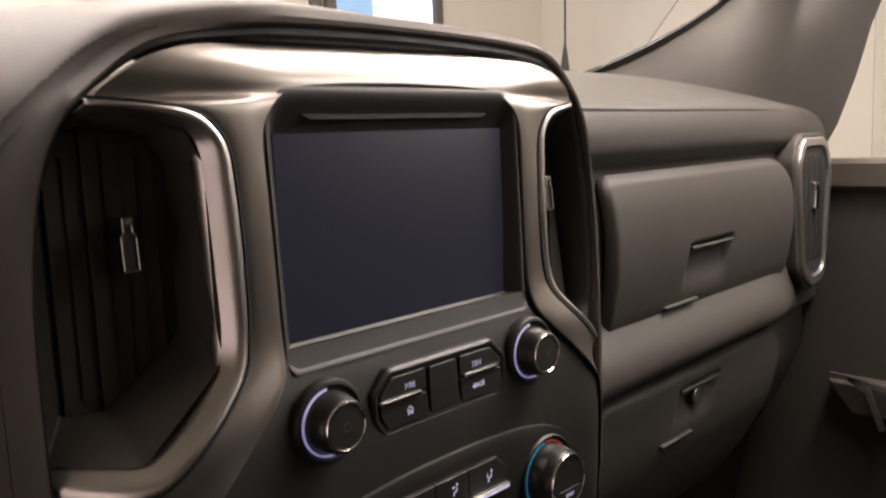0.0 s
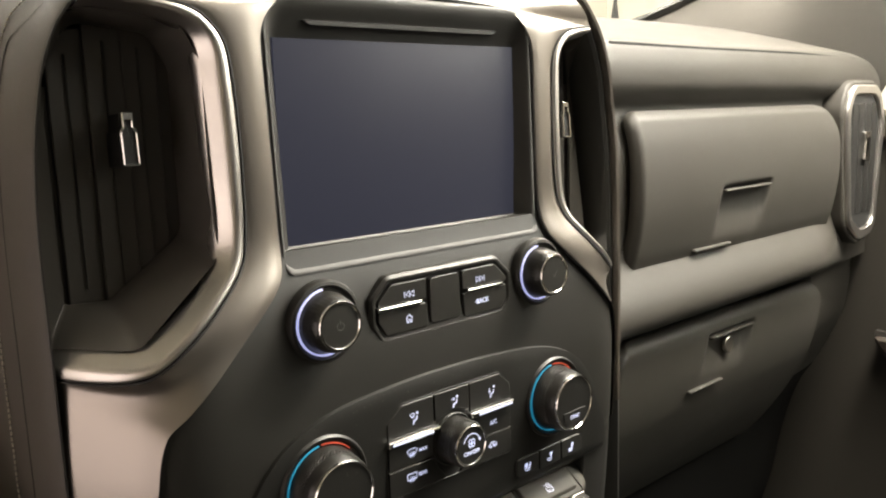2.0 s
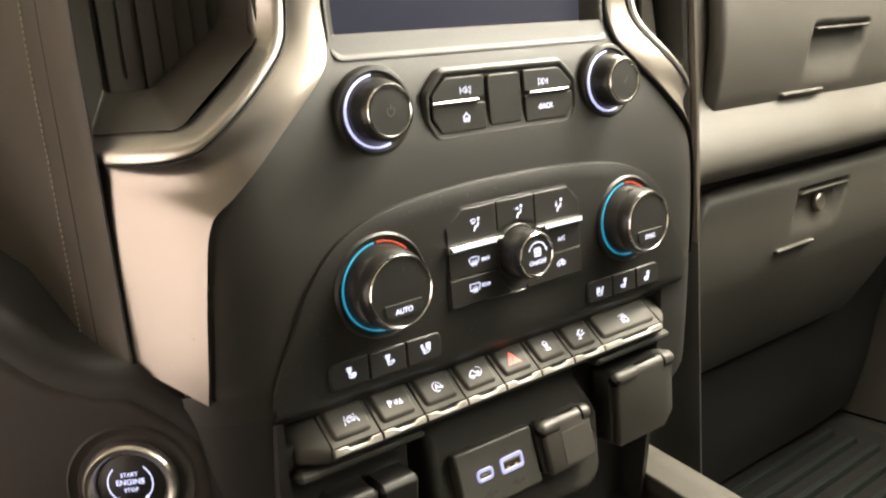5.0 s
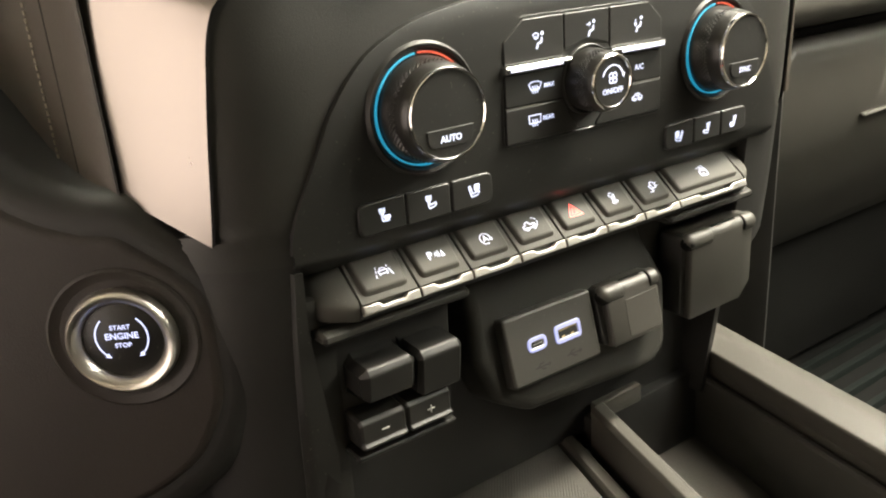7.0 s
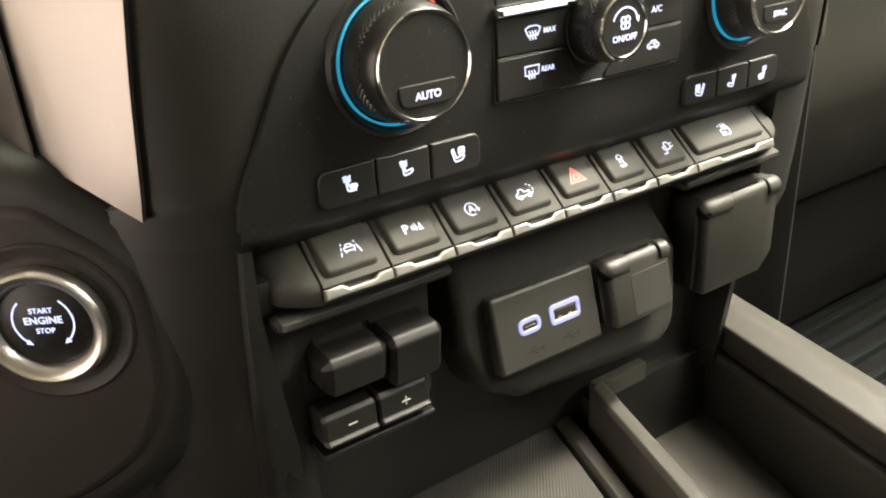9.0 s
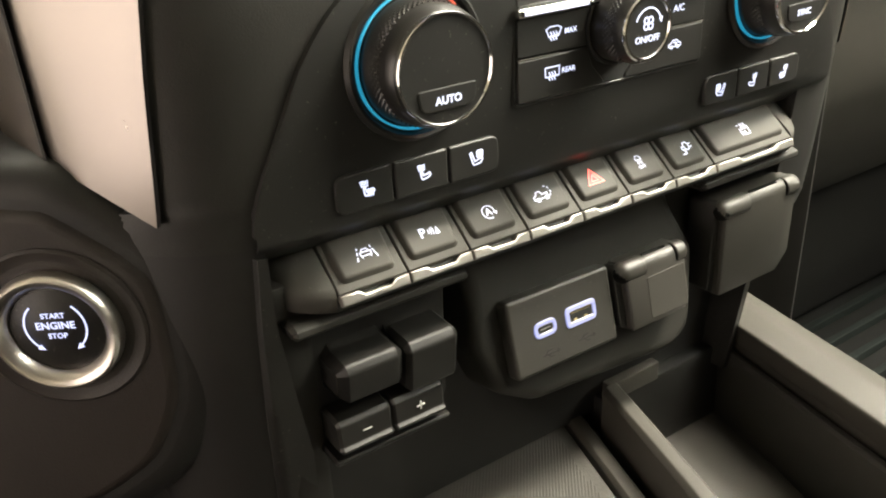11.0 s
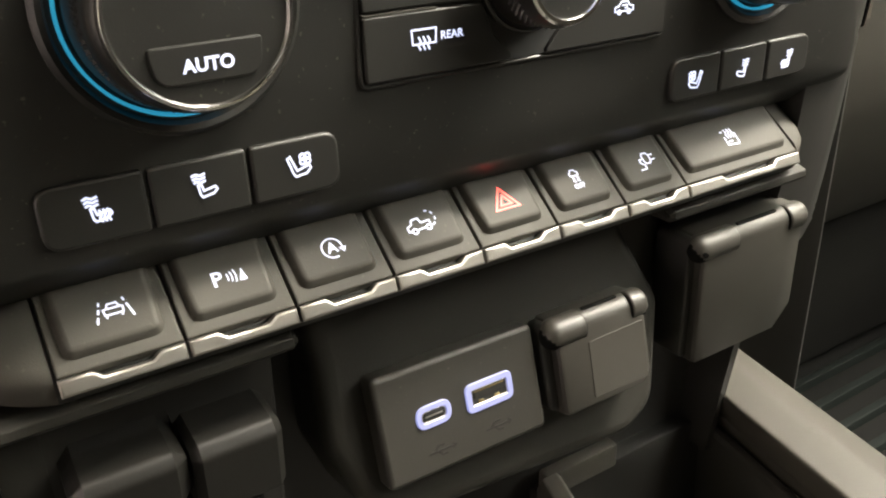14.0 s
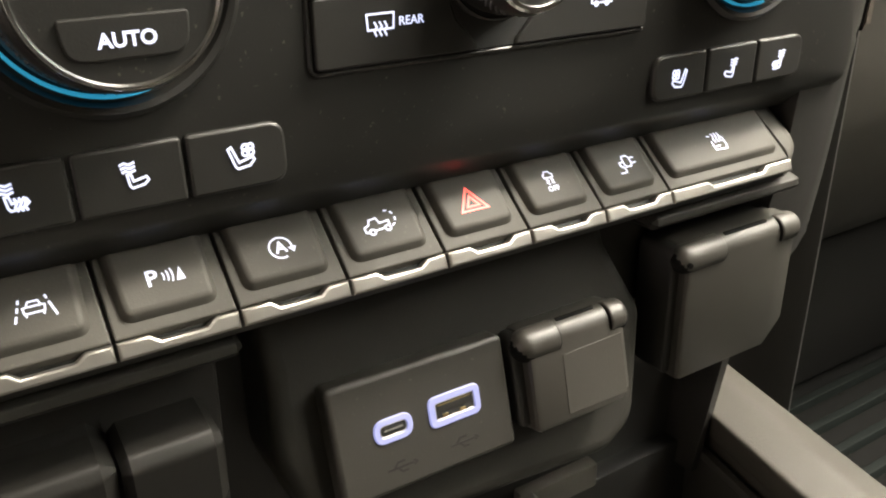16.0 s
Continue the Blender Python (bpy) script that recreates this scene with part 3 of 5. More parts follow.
for i, p in enumerate(AP):
    a, b = AP[max(i - 1, 0)], AP[min(i + 1, len(AP) - 1)]
    t = (b - a) / np.linalg.norm(b - a)
    nrm = np.array((-t[1], t[0]))
    s = i / (len(AP) - 1)
    k = float(np.interp(s, [0, 0.2, 0.3, 0.38, 0.5, 0.66, 0.76, 1], [0.5, 0.5, 0.5, 0.4, 0.27, 0.27, 0.3, 0.3]))
    dy = float(np.interp(s, [0.36, 0.5, 0.64, 0.75, 1], [0.0, 0.0, 0.006, 0.018, 0.018]))
    wl = float(np.interp(s, [0.0, 0.27, 0.42], [1, 1, 0]))
    wl = wl * wl * (3 - 2 * wl)
    lip = [(o * (1 - wl) + ol * wl, (y + dy) * (1 - wl) + yl * wl) for (o, y), (ol, yl) in zip(LIP, LIP_L)]
    skin = [((0.0075 + (o - 0.0075) * k) * (1 - wl) + ol * wl, (y + dy) * (1 - wl) + yl * wl) for (o, y), (ol, yl) in zip(SKIN, SKIN_L)]
    lip_rows.append([(p[0] + nrm[0] * o, y, p[1] + nrm[1] * o) for o, y in lip])
    skin_rows.append([(p[0] + nrm[0] * o, y, p[1] + nrm[1] * o + max(0, y - 0.36) * 0.06 * math.sin(math.pi * s) * (1 - wl)) for o, y in skin])
part("inner_lip", shell(lip_rows, 0.002), STACK, hood, "smooth black inner lip")
part("skin", shell(skin_rows, 0.003), LEATHER, hood)
stitch = [Vector(p) + Vector((-0.0004, -0.0003, 0.0)) for p in smooth_path([(0.114, 0.4012, 1.13), (0.114, 0.4012, 1.25), (0.1147, 0.4012, 1.33), (0.1208, 0.4000, 1.378), (0.1321, 0.3959, 1.4144), (0.1396, 0.3879, 1.4245), (0.1478, 0.3830, 1.4334), (0.1569, 0.3777, 1.4421), (0.1647, 0.3727, 1.4486), (0.1758, 0.3662, 1.4555)], 120)]
seam = [Vector(p) for p in smooth_path([(0.118, 0.3890, 1.13), (0.118, 0.3890, 1.25), (0.1187, 0.3893, 1.33), (0.1232, 0.3915, 1.378), (0.1297, 0.3919, 1.4039), (0.1355, 0.3837, 1.4121), (0.142, 0.3774, 1.42), (0.1537, 0.3722, 1.4325), (0.1661, 0.3675, 1.4442), (0.1754, 0.3630, 1.4504), (0.1862, 0.3585, 1.4553), (0.2101, 0.3486, 1.4572)], 120)]
bm = add_loops(bmesh.new(), [[(c.x + 0.00042 * math.cos(w), c.y + 0.00042 * math.sin(w), c.z + 0.0004 * math.cos(w)) for w in (0.0, 1.05, 2.1, 3.14, 4.19, 5.24)] for c in seam], cap=(True, True))
part("seam", bm, RUBBER, hood, "dark sewn seam")
bm = bmesh.new()
for a, b in zip(stitch, stitch[1:]):
    n = max(1, int((b - a).length / 0.0036))
    for k in range(n):
        p = a + (b - a) * ((k + 0.1) / n)
        q = a + (b - a) * ((k + 0.72) / n)
        add_loops(bm, [[(c.x + 0.00045 * math.cos(w), c.y - 0.0002 + 0.0004 * math.sin(w), c.z) for w in (0.0, 1.57, 3.14, 4.71)] for c in (p, q)], cap=(True, True))
tagged(part("stitching", bm, THREAD, hood, "pale thread stitches"), kind="stuff")

# ---- centre stack ----
stack = thing("centre_stack", (XC, 0.36, 0.95), "dark grey plastic centre stack of a truck dashboard", "centre stack")
zs = sorted(set([0.955, 0.97, 0.985, 1.0, 1.02, 1.035, 1.04, 1.044, 1.048, 1.052, 1.056, 1.06, 1.064, 1.068, 1.073, 1.08, 1.0928, 1.0945, 1.1186, 1.1194, 1.1232, 1.1240] + [1.0945 + 0.0055 * k for k in range(1, 24)] + [1.222 + 0.004 * k for k in range(20)]))
ds = [-0.206, -0.204, -0.201, -0.197, -0.192, -0.186, -0.18, -0.173, -0.166, -0.158, -0.1505, -0.1495, -0.135, -0.12, -0.10, -0.08, -0.05, -0.02, 0.0]
ds = ds + [0.02, 0.05, 0.08, 0.10, 0.12, 0.1295, 0.1305, 0.1325, 0.14] + [-d for d in ds[9::-1]]
rows = []
for z in zs:
    r = []
    wl = float(np.interp(z, [0.95, 1.0, 1.10, 1.132, 1.138, 1.195, 1.222, 1.285, 1.30], [0.182, 0.190, 0.206, 0.206, 0.1835, 0.1785, 0.172, 0.1105, 0.103]))
    tip = float(np.interp(z, [1.035, 1.048, 1.058, 1.066, 1.08], [0.03, 0.25, 0.62, 0.9, 1.0]))
    for d in ds:
        x = XC + d * wl / 0.206
        if d > 0.1325:
            x = XC + (0.1325 + (d - 0.1325) * tip) * wl / 0.206
        y = srf(x, z) + 0.0015
        if z < 1.1236 and -0.15 < d < 0.130:
            y = 0.352
        r.append((x, y, z))
    rows.append([(r[0][0] - 0.001, 0.45, z)] + r + [(r[-1][0] + 0.001, 0.45, z)])
split = zs.index(1.1232)
part("face", shell(rows[split:], 0.004), STACK, stack)
# Continues the face in a darker plastic that stands for its shade.
part("lower_face_shade", shell(rows[:split + 1], 0.004), DARK, stack, "lower face of the stack, darkened for its shade")
part("foot", box(0.3960, 0.3560, 0.900, 0.4800, 0.400, 1.050, 0.004), HOUSING, stack, "dark foot below the power outlet")
part("bay", box(0.4440, 0.3335, 1.0960, 0.4606, 0.3535, 1.1235, 0.003), STACK, stack, "dark wall behind the last key")
part("bay", box(0.3840, 0.3390, 0.990, 0.4080, 0.3535, 1.0900, 0.003), HOUSING, stack, "dark wall beside the power outlet")
# Hidden filler, added to keep driver-side light off the passenger footwell.
part("core", box(0.165, 0.456, 0.70, 0.495, 0.80, 1.40, 0.004), DARK, stack, "unseen block that stops light behind the stack")

# gloss panel behind the climate controls
hp = [(-0.1545, 1.1212), (-0.1515, 1.140), (-0.140, 1.165), (-0.130, 1.184), (-0.113, 1.2015), (-0.085, 1.2125), (-0.04, 1.2175), (0.0, 1.2185)]
ol = [(XC + d, z) for d, z in hp] + [(XC - d, z) for d, z in hp[-2::-1]]
top = smooth_path(ol, 60)
rows = []
for x, z in top:
    rows.append([(x, srf(x, z) + 0.002, z), (x, srf(x, z) - 0.0006, z - 0.0006)] + [(XC + (x - XC) * 0.995, srf(x, zz) - 0.0008, zz) for zz in [z - 0.0012 - (z - 0.0012 - 1.1245) * k / 10 for k in range(11)]] + [(XC + (x - XC) * 0.995, srf(x, 1.1245) - 0.0008 + b, 1.1245 - h) for b, h in ((0.0006, 0.0012), (0.0018, 0.0026), (0.0038, 0.0046), (0.0065, 0.0070), (0.0095, 0.0095))] if z > 1.1262 else None)
part("climate_surround", shell([r for r in rows if r], 0.001), PIANO, stack, "satin black climate panel surround")


# Dark band over the stack corner, standing for its shade and black reflection.
rows = []
for k in range(25):
    z = 1.1200 - 0.135 * k / 24
    a = float(np.interp(z, [0.985, 1.05, 1.09, 1.12], [0.158, 0.1575, 0.1565, 0.1545]))
    b = float(np.interp(z, [1.03, 1.09], [0.1425, 0.1505]))
    r = [XC - (a + (b - a) * j / 6) for j in range(7)]
    rows.append([(x, srf(x, z) - (0.0009 if 0 < j else -0.001), z) for j, x in enumerate(r)])
part("corner_shade", shell(rows, 0.001), PIANO, stack, "dark band standing for the shaded stack corner")


def band(A, B, n, mat, name, owner, bulge, profile=8, lift=0.002, label=""):
    """A strip between two edges on the stack's face, domed by bulge."""
    both = smooth_path([(*p, *q) for p, q in zip(A, B)], n)
    rows = []
    for e in both:
        p, q = e[:2], e[2:]
        r = []
        for k in range(profile + 1):
            s = k / profile
            x, z = p * (1 - s) + q * s
            h = bulge * (1 - abs(2 * s - 1) ** 3)
            y = srf(*p) * (1 - s) + srf(*q) * s - lift - h
            r.append((x, y, z))
        f, l = r[0], r[-1]
        rows.append([(f[0], f[1] + lift + 0.004, f[2])] + r + [(l[0], l[1] + lift + 0.004, l[2])])
    return part(name, shell(rows, 0.001), mat, owner, label)


SA = [(0.1276, 1.153), (0.1262, 1.20), (0.1255, 1.235), (0.128, 1.2482), (0.147, 1.2482), (0.161, 1.2525), (0.201, 1.287), (0.2105, 1.301), (0.2138, 1.325), (0.2125, 1.37), (0.210, 1.399), (0.200, 1.4145), (0.180, 1.421), (0.155, 1.4235), (0.166, 1.434), (0.190, 1.4455), (0.223, 1.4495), (XC, 1.4525)]
SB = [(0.149, 1.135), (0.1545, 1.195), (0.160, 1.2215), (0.170, 1.2310), (0.183, 1.2430), (0.196, 1.2553), (0.2235, 1.2808), (0.229, 1.292), (0.2302, 1.315), (0.2297, 1.37), (0.2294, 1.402), (0.2315, 1.412), (0.237, 1.420), (0.2455, 1.4265), (0.256, 1.4295), (0.273, 1.4310), (0.291, 1.4318), (XC, 1.4325)]
trim = thing("stack_trim", (XC, 0.34, 1.14), "satin bronze-silver trim framing the display and vents", "dashboard trim")
mirror = lambda pts: [(2 * XC - x, z) for x, z in pts]
band(SA, SB, 150, TRIM, "trim_left", trim, 0.0012)
band(mirror(SA), mirror(SB), 150, TRIM, "trim_right", trim, 0.0012)

for pts, nm in ((SB, "gap_left"), (mirror(SB), "gap_right")):
    c = smooth_path(pts, 150)
    rows = []
    for i, p in enumerate(c):
        a, b = c[max(i - 1, 0)], c[min(i + 1, len(c) - 1)]
        t = (b - a) / np.linalg.norm(b - a)
        sg = 1 if nm == "gap_left" else -1
        q = p + np.array((t[1], -t[0])) * 0.0011 * sg
        rows.append([(p[0], srf(*p) - 0.0012, p[1]), (q[0], srf(*q) - 0.0012, q[1])])
    part("gap", shell(rows, 0.002), RUBBER, trim, "dark shut line")

# ---- air vents ----
VENT_LIP = [(0.0, -0.004), (0.0, 0.0012), (0.04, 0.0026), (0.12, 0.0034), (0.24, 0.0038), (0.36, 0.0037), (0.46, 0.0031), (0.54, 0.0020), (0.62, 0.0006), (0.75, -0.0018), (0.9, -0.0046), (1.0, -0.0064), (1.0, -0.012)]
IN_L = [(0.1225, 1.2620), (0.154, 1.2620), (0.163, 1.2650), (0.194, 1.293), (0.1990, 1.307), (0.1995, 1.34), (0.1985, 1.385), (0.1968, 1.402), (0.189, 1.4100), (0.165, 1.4158), (0.150, 1.4175)]
OUT_L = [(0.1225, 1.2485), (0.148, 1.2485), (0.161, 1.2530), (0.201, 1.2875), (0.2100, 1.302), (0.2130, 1.34), (0.2120, 1.385), (0.2085, 1.404), (0.196, 1.4165), (0.170, 1.4215), (0.152, 1.4235)]


def centre_vent(side):
    fl = (lambda pts: pts) if side < 0 else mirror
    sx = lambda x: x if side < 0 else 2 * XC - x
    v = thing("air_vent", (sx(0.16), 0.39, 1.26), "black dashboard air vent with vertical vanes and silver frame", "air vent", "centre air vents")
    rows = []
    for e in smooth_path([(*p, *q) for p, q in zip(fl(OUT_L), fl(IN_L))], 110):
        p, q = e[:2], e[2:]
        rows.append([(p[0] * (1 - s) + q[0] * s, srf(*p) * (1 - s) + srf(*q) * s - h, p[1] * (1 - s) + q[1] * s) for s, h in VENT_LIP])
    part("frame", shell(rows, 0.001), SILVER, v, "bright silver frame", sharp=60)
    g = smooth_path(fl(OUT_L), 90)
    rows = []
    for i, p in enumerate(g):
        e, f = g[max(i - 1, 0)], g[min(i + 1, len(g) - 1)]
        t = (f - e) / np.linalg.norm(f - e)
        q = p + np.array((t[1], -t[0])) * (0.0009 if side < 0 else -0.0009)
        rows.append([(p[0], srf(*p) - 0.0032, p[1]), (q[0], srf(*q) - 0.0032, q[1])])
    part("gap", shell(rows, 0.003), RUBBER, v, "dark shut line")
    # throat from the frame inwards
    co_ = [(0.1285, 1.2620), (0.156, 1.2620), (0.2000, 1.300), (0.2000, 1.394), (0.191, 1.4115), (0.150, 1.4180), (0.1285, 1.395)]
    ci_ = [(0.1390, 1.2800), (0.159, 1.2800), (0.1975, 1.309), (0.1978, 1.392), (0.188, 1.4085), (0.152, 1.4130), (0.1390, 1.390)]
    ra = [0.002, 0.010, 0.012, 0.012, 0.010, 0.012, 0.010]
    a, b = rpoly(fl(co_), ra, 6), rpoly(fl(ci_), ra, 6)
    a.append(a[0]), b.append(b[0])
    rows = []
    for p, q in zip(a, b):
        y0, y1 = srf(p[0], p[1]) + 0.0045, 0.3740 + 133 * max(0.0, abs(q[0] - XC) - 0.15) ** 3
        rows.append([(p[0] * (1 - s) + q[0] * s, y0 * (1 - s) + y1 * s, p[1] * (1 - s) + q[1] * s) for s in [k / 6 for k in range(7)]])
    part("throat", shell(rows, 0.002), THROAT, v)
    part("back", box(min(sx(0.135), sx(0.205)), 0.410, 1.26, max(sx(0.135), sx(0.205)), 0.415, 1.43), RUBBER, v, "black duct wall")
    for k in range(5):
        x = 0.1345 + 0.0166 * k
        zt = float(np.interp(x, [0.12, 0.135, 0.152, 0.16, 0.185, 0.205], [1.36, 1.385, 1.412, 1.418, 1.414, 1.405]))
        zb = float(np.interp(x, [0.12, 0.155, 0.19, 0.205], [1.270, 1.272, 1.288, 1.300]))
        m = face_m(sx(x), 0.3800 + 0.3 * max(0.0, 0.165 - x), 0, 0, 5 if side < 0 else -5)
        vane = part("vane", slab(rect(-0.0088, zb, 0.0088, zt, 0.002), m, -0.0016, 0.0004, 0.0008), THROAT, v)
        zr = zb + 0.008 + 0.006 * (k % 2)
        if k in (0, 4):
            continue
        part("ridge", slab(rpoly([(-0.0002, zr), (0.0002, zr), (0.0005, zt - 0.012), (-0.0005, zt - 0.012)], 0.0001), m, 0, 0.0017, 0.0002), KEY, vane, "raised vane edge")
    m = face_m(sx(0.1700) if side < 0 else 0.4905, 0.3665, 1.3575, 4, 0)
    o = rpoly([(-0.0042, -0.0122), (0.0042, -0.0122), (0.0042, 0.0038), (0.0028, 0.0062), (0.0028, 0.0130), (-0.0028, 0.0130), (-0.0028, 0.0062), (-0.0042, 0.0038)], 0.0007)
    i = rpoly([(-0.0030, -0.0119), (0.0030, -0.0119), (0.0030, 0.0030), (0.0014, 0.0056), (0.0014, 0.0092), (-0.0014, 0.0092), (-0.0014, 0.0056), (-0.0030, 0.0030)], 0.0005)
    tab = part("tab", slab(o, m, -0.014, 0.004, 0.001), DARK, v, "black vane tab")
    part("tab_rim", frame_ring(o, i, m, 0.002, 0.0055, 0.0005), CHROME, tab, "bright chrome rim")
    return v


centre_vent(-1)
centre_vent(1)

rv = thing("air_vent", (1.10, 0.40, 1.19), "narrow upright passenger air vent with bright silver frame", "air vent")
ro = rpoly([(1.060, 1.214), (1.095, 1.190), (1.142, 1.196), (1.160, 1.34), (1.140, 1.384), (1.056, 1.384), (1.042, 1.352)], [0.03, 0.03, 0.03, 0.03, 0.03, 0.03, 0.03], 7)
ri = rpoly([(1.068, 1.222), (1.098, 1.204), (1.133, 1.208), (1.147, 1.34), (1.133, 1.372), (1.064, 1.372), (1.054, 1.350)], [0.026, 0.026, 0.026, 0.026, 0.026, 0.026, 0.026], 7)
rm = face_m(0, 0.392, 0)
part("body", slab(inset(ro, -0.006), rm, -0.05, 0.001, 0.004, 3), DASH, rv)
part("frame", frame_ring(ro, ri, rm, -0.002, 0.0055, 0.002), SILVER, rv, "bright silver frame")
part("throat", slab(ri, rm, 0.0, 0.0016, 0.0005), RUBBER, rv, "black vent throat")
for k in range(4):
    part("vane", slab(rect(1.066 + 0.019 * k, 1.225, 1.080 + 0.019 * k, 1.362, 0.003), rm, 0.001, 0.0026, 0.001), DARK, rv)
part("tab", slab(rpoly([(1.094, 1.292), (1.108, 1.290), (1.106, 1.318), (1.112, 1.326), (1.094, 1.327), (1.097, 1.315)], 0.002), rm, 0.002, 0.008, 0.001), CHROME, rv, "chrome vane tab")

# ---- display ----
disp = thing("touchscreen", (XC, 0.345, 1.286), "black infotainment touchscreen in a dark bezel, switched on but blank", "touchscreen")
bo = rpoly([(0.2318, 1.2855), (0.4262, 1.2855), (0.4272, 1.4305), (0.2308, 1.4305)], [0.007, 0.007, 0.022, 0.022], 8)
bi = rpoly([(0.2420, 1.2985), (0.4155, 1.2985), (0.4155, 1.4045), (0.2420, 1.4045)], [0.0015] * 4, 8)
loops = []
for s, w in ((0, -0.006), (0.0, 0.0), (0.02, 0.0014), (0.06, 0.0023), (0.12, 0.0027), (0.20, 0.0025), (0.30, 0.0016), (0.42, 0.0001), (0.55, -0.0018), (0.70, -0.0038), (0.85, -0.0057), (1.0, -0.0072), (1.0, -0.010)):
    L = []
    for p, q in zip(bo, bi):
        x, z = p.x * (1 - s) + q.x * s, p.y * (1 - s) + q.y * s
        foot = min(1.0, max(0.0, (1.2925 - p.y) / 0.006))
        top = w * (1 - foot) + (0.0062 * (0.5 + 0.5 * math.cos(math.pi * min(1.0, 1.15 * s))) - 0.0072 * s ** 1.5 if 0 < s < 1 or w == 0 else w) * foot
        L.append((x, 0.3375 + (z - 1.286) * 0.035 - top, z))
    loops.append(L)
part("bezel", add_loops(bmesh.new(), loops), BEZEL, disp)
part("display", slab(rect(0.2405, 1.297, 0.417, 1.406), face_m(0, 0.3465, 0, 0), -0.002, 0.001, 0.0003), SCREEN, disp, "blank dark display glass")
part("ridge", slab(rpoly([(0.262, 1.4125), (0.396, 1.4125), (0.402, 1.4155), (0.256, 1.4155)], 0.001), face_m(0, 0.3435, 0), -0.002, 0.0008, 0.0006), RUBBER, disp, "thin dark ridge")


# ---- audio knobs ----
def audio_knob(x, z, sign):
    y = srf(x, z)
    k = thing("audio_knob", (x, y, z), "black rotary audio knob with chrome-rimmed cap and lit ring", "knob", "audio knobs")
    m = face_m(x, y, z)
    part("collar", lathe([(0.0222, -0.003), (0.0222, 0.0004), (0.0212, 0.0022), (0.0196, 0.0026), (0.0188, 0.0012), (0.0001, 0.001)], m, 48), STACK, k)
    part("halo", arc_band(m, 0.0170, 0.0180, 95, 292, 0.0005, 0.0022), HALO, k, "pale violet lit arc")
    part("skirt", lathe([(0.0162, 0.0), (0.0162, 0.0035), (0.0152, 0.0055), (0.0148, 0.008), (0.0140, 0.0122), (0.0131, 0.0136)], m, 120, 40, 0.00025, (3, 4)), KNOB, k, "ribbed black grip")
    cap = part("cap", lathe([(0.0131, 0.011), (0.0131, 0.0144), (0.0127, 0.0150), (0.0118, 0.0150), (0.0114, 0.0144)], m, 56), CHROME, k, "polished chrome rim")
    part("cap_face", lathe([(0.0116, 0.012), (0.0115, 0.0144), (0.0001, 0.0146)], m, 40), STACK, cap, "flat black cap face")
    mm = m @ Matrix.Translation((0, 0, 0.01462))
    if sign == "power":
        part("power_sign", strokes([circle(0, 0, 0.0021, 125, 415, 16), [(0, 0.0008), (0, 0.0030)]], mm, 0.00035), DIM, cap, "faint grey power sign")
    else:
        part("tick_sign", strokes([[(-0.0016, 0.0001), (-0.0003, -0.0014), (0.0019, 0.0022)]], mm, 0.0004), DIM, cap, "faint grey tick")


audio_knob(0.2480, 1.2605, "power")
audio_knob(0.4145, 1.2615, "tick")

# ---- media buttons ----
pad = thing("media_buttons", (XC, 0.32, 1.244), "black media button pad with white lit symbols and chrome bars", "button pad")


def on_face(x, z, y, tilt=0.0):
    return face_m(x, y, z, tilt)


outline = rpoly([(0.2815, 1.2525), (0.2865, 1.2440), (0.3780, 1.2440), (0.3835, 1.2500), (0.3835, 1.2640), (0.3730, 1.2735), (0.2910, 1.2735), (0.2815, 1.2645)], 0.003, 5)
part("housing", frame_ring(inset(outline, -0.0046), inset(outline, -0.0001), on_face(0, 0, 0.3245), -0.004, 0.0020, 0.0016), STACK, pad)
part("backing", slab(outline, on_face(0, 0, 0.3245), -0.003, 0.0, 0.0002), DARK, pad)


def media(name, pts, r, front):
    return part(name, slab(rpoly(pts, r, 4), on_face(0, 0, 0.3245), 0, front - 0.0013, 0.0006, 3), STACK, pad)


b_prev = media("button", [(0.2820, 1.2612), (0.3170, 1.2612), (0.3170, 1.2730), (0.2913, 1.2730), (0.2820, 1.2643)], 0.0018, 0.0035)
b_home = media("button", [(0.2872, 1.2445), (0.3175, 1.2445), (0.3175, 1.2588), (0.2820, 1.2588), (0.2820, 1.2528)], 0.0018, 0.0035)
media("blank", [(0.3200, 1.2455), (0.3436, 1.2455), (0.3430, 1.2725), (0.3196, 1.2725)], 0.0030, 0.0034)
b_next = media("button", [(0.3455, 1.2612), (0.3828, 1.2612), (0.3828, 1.2638), (0.3728, 1.2730), (0.3452, 1.2730)], 0.0018, 0.0035)
b_back = media("button", [(0.3462, 1.2445), (0.3776, 1.2445), (0.3830, 1.2502), (0.3830, 1.2588), (0.3460, 1.2588)], 0.0018, 0.0035)
for x0, x1 in ((0.2815, 0.3125), (0.3490, 0.3790)):
    part("bar", slab(rect(x0, 1.2588, x1, 1.2612, 0.0005), on_face(0, 0, 0.3245), 0, 0.0036, 0.0008), CHROME, pad, "thin chrome bar")
F = 0.3245 - 0.0023
tri = [(0.0018, 0.0017), (0.0018, -0.0017), (-0.0012, 0), (0.0018, 0.0017)]
shift = lambda line, d: [(x + d, y) for x, y in line]
part("symbol", strokes([shift(tri, -0.0004), shift(tri, 0.0026), [(-0.0024, 0.0018), (-0.0024, -0.0018)]], on_face(0.3030, 1.2658, F), 0.0004), ICON, b_prev, "white skip-back symbol")
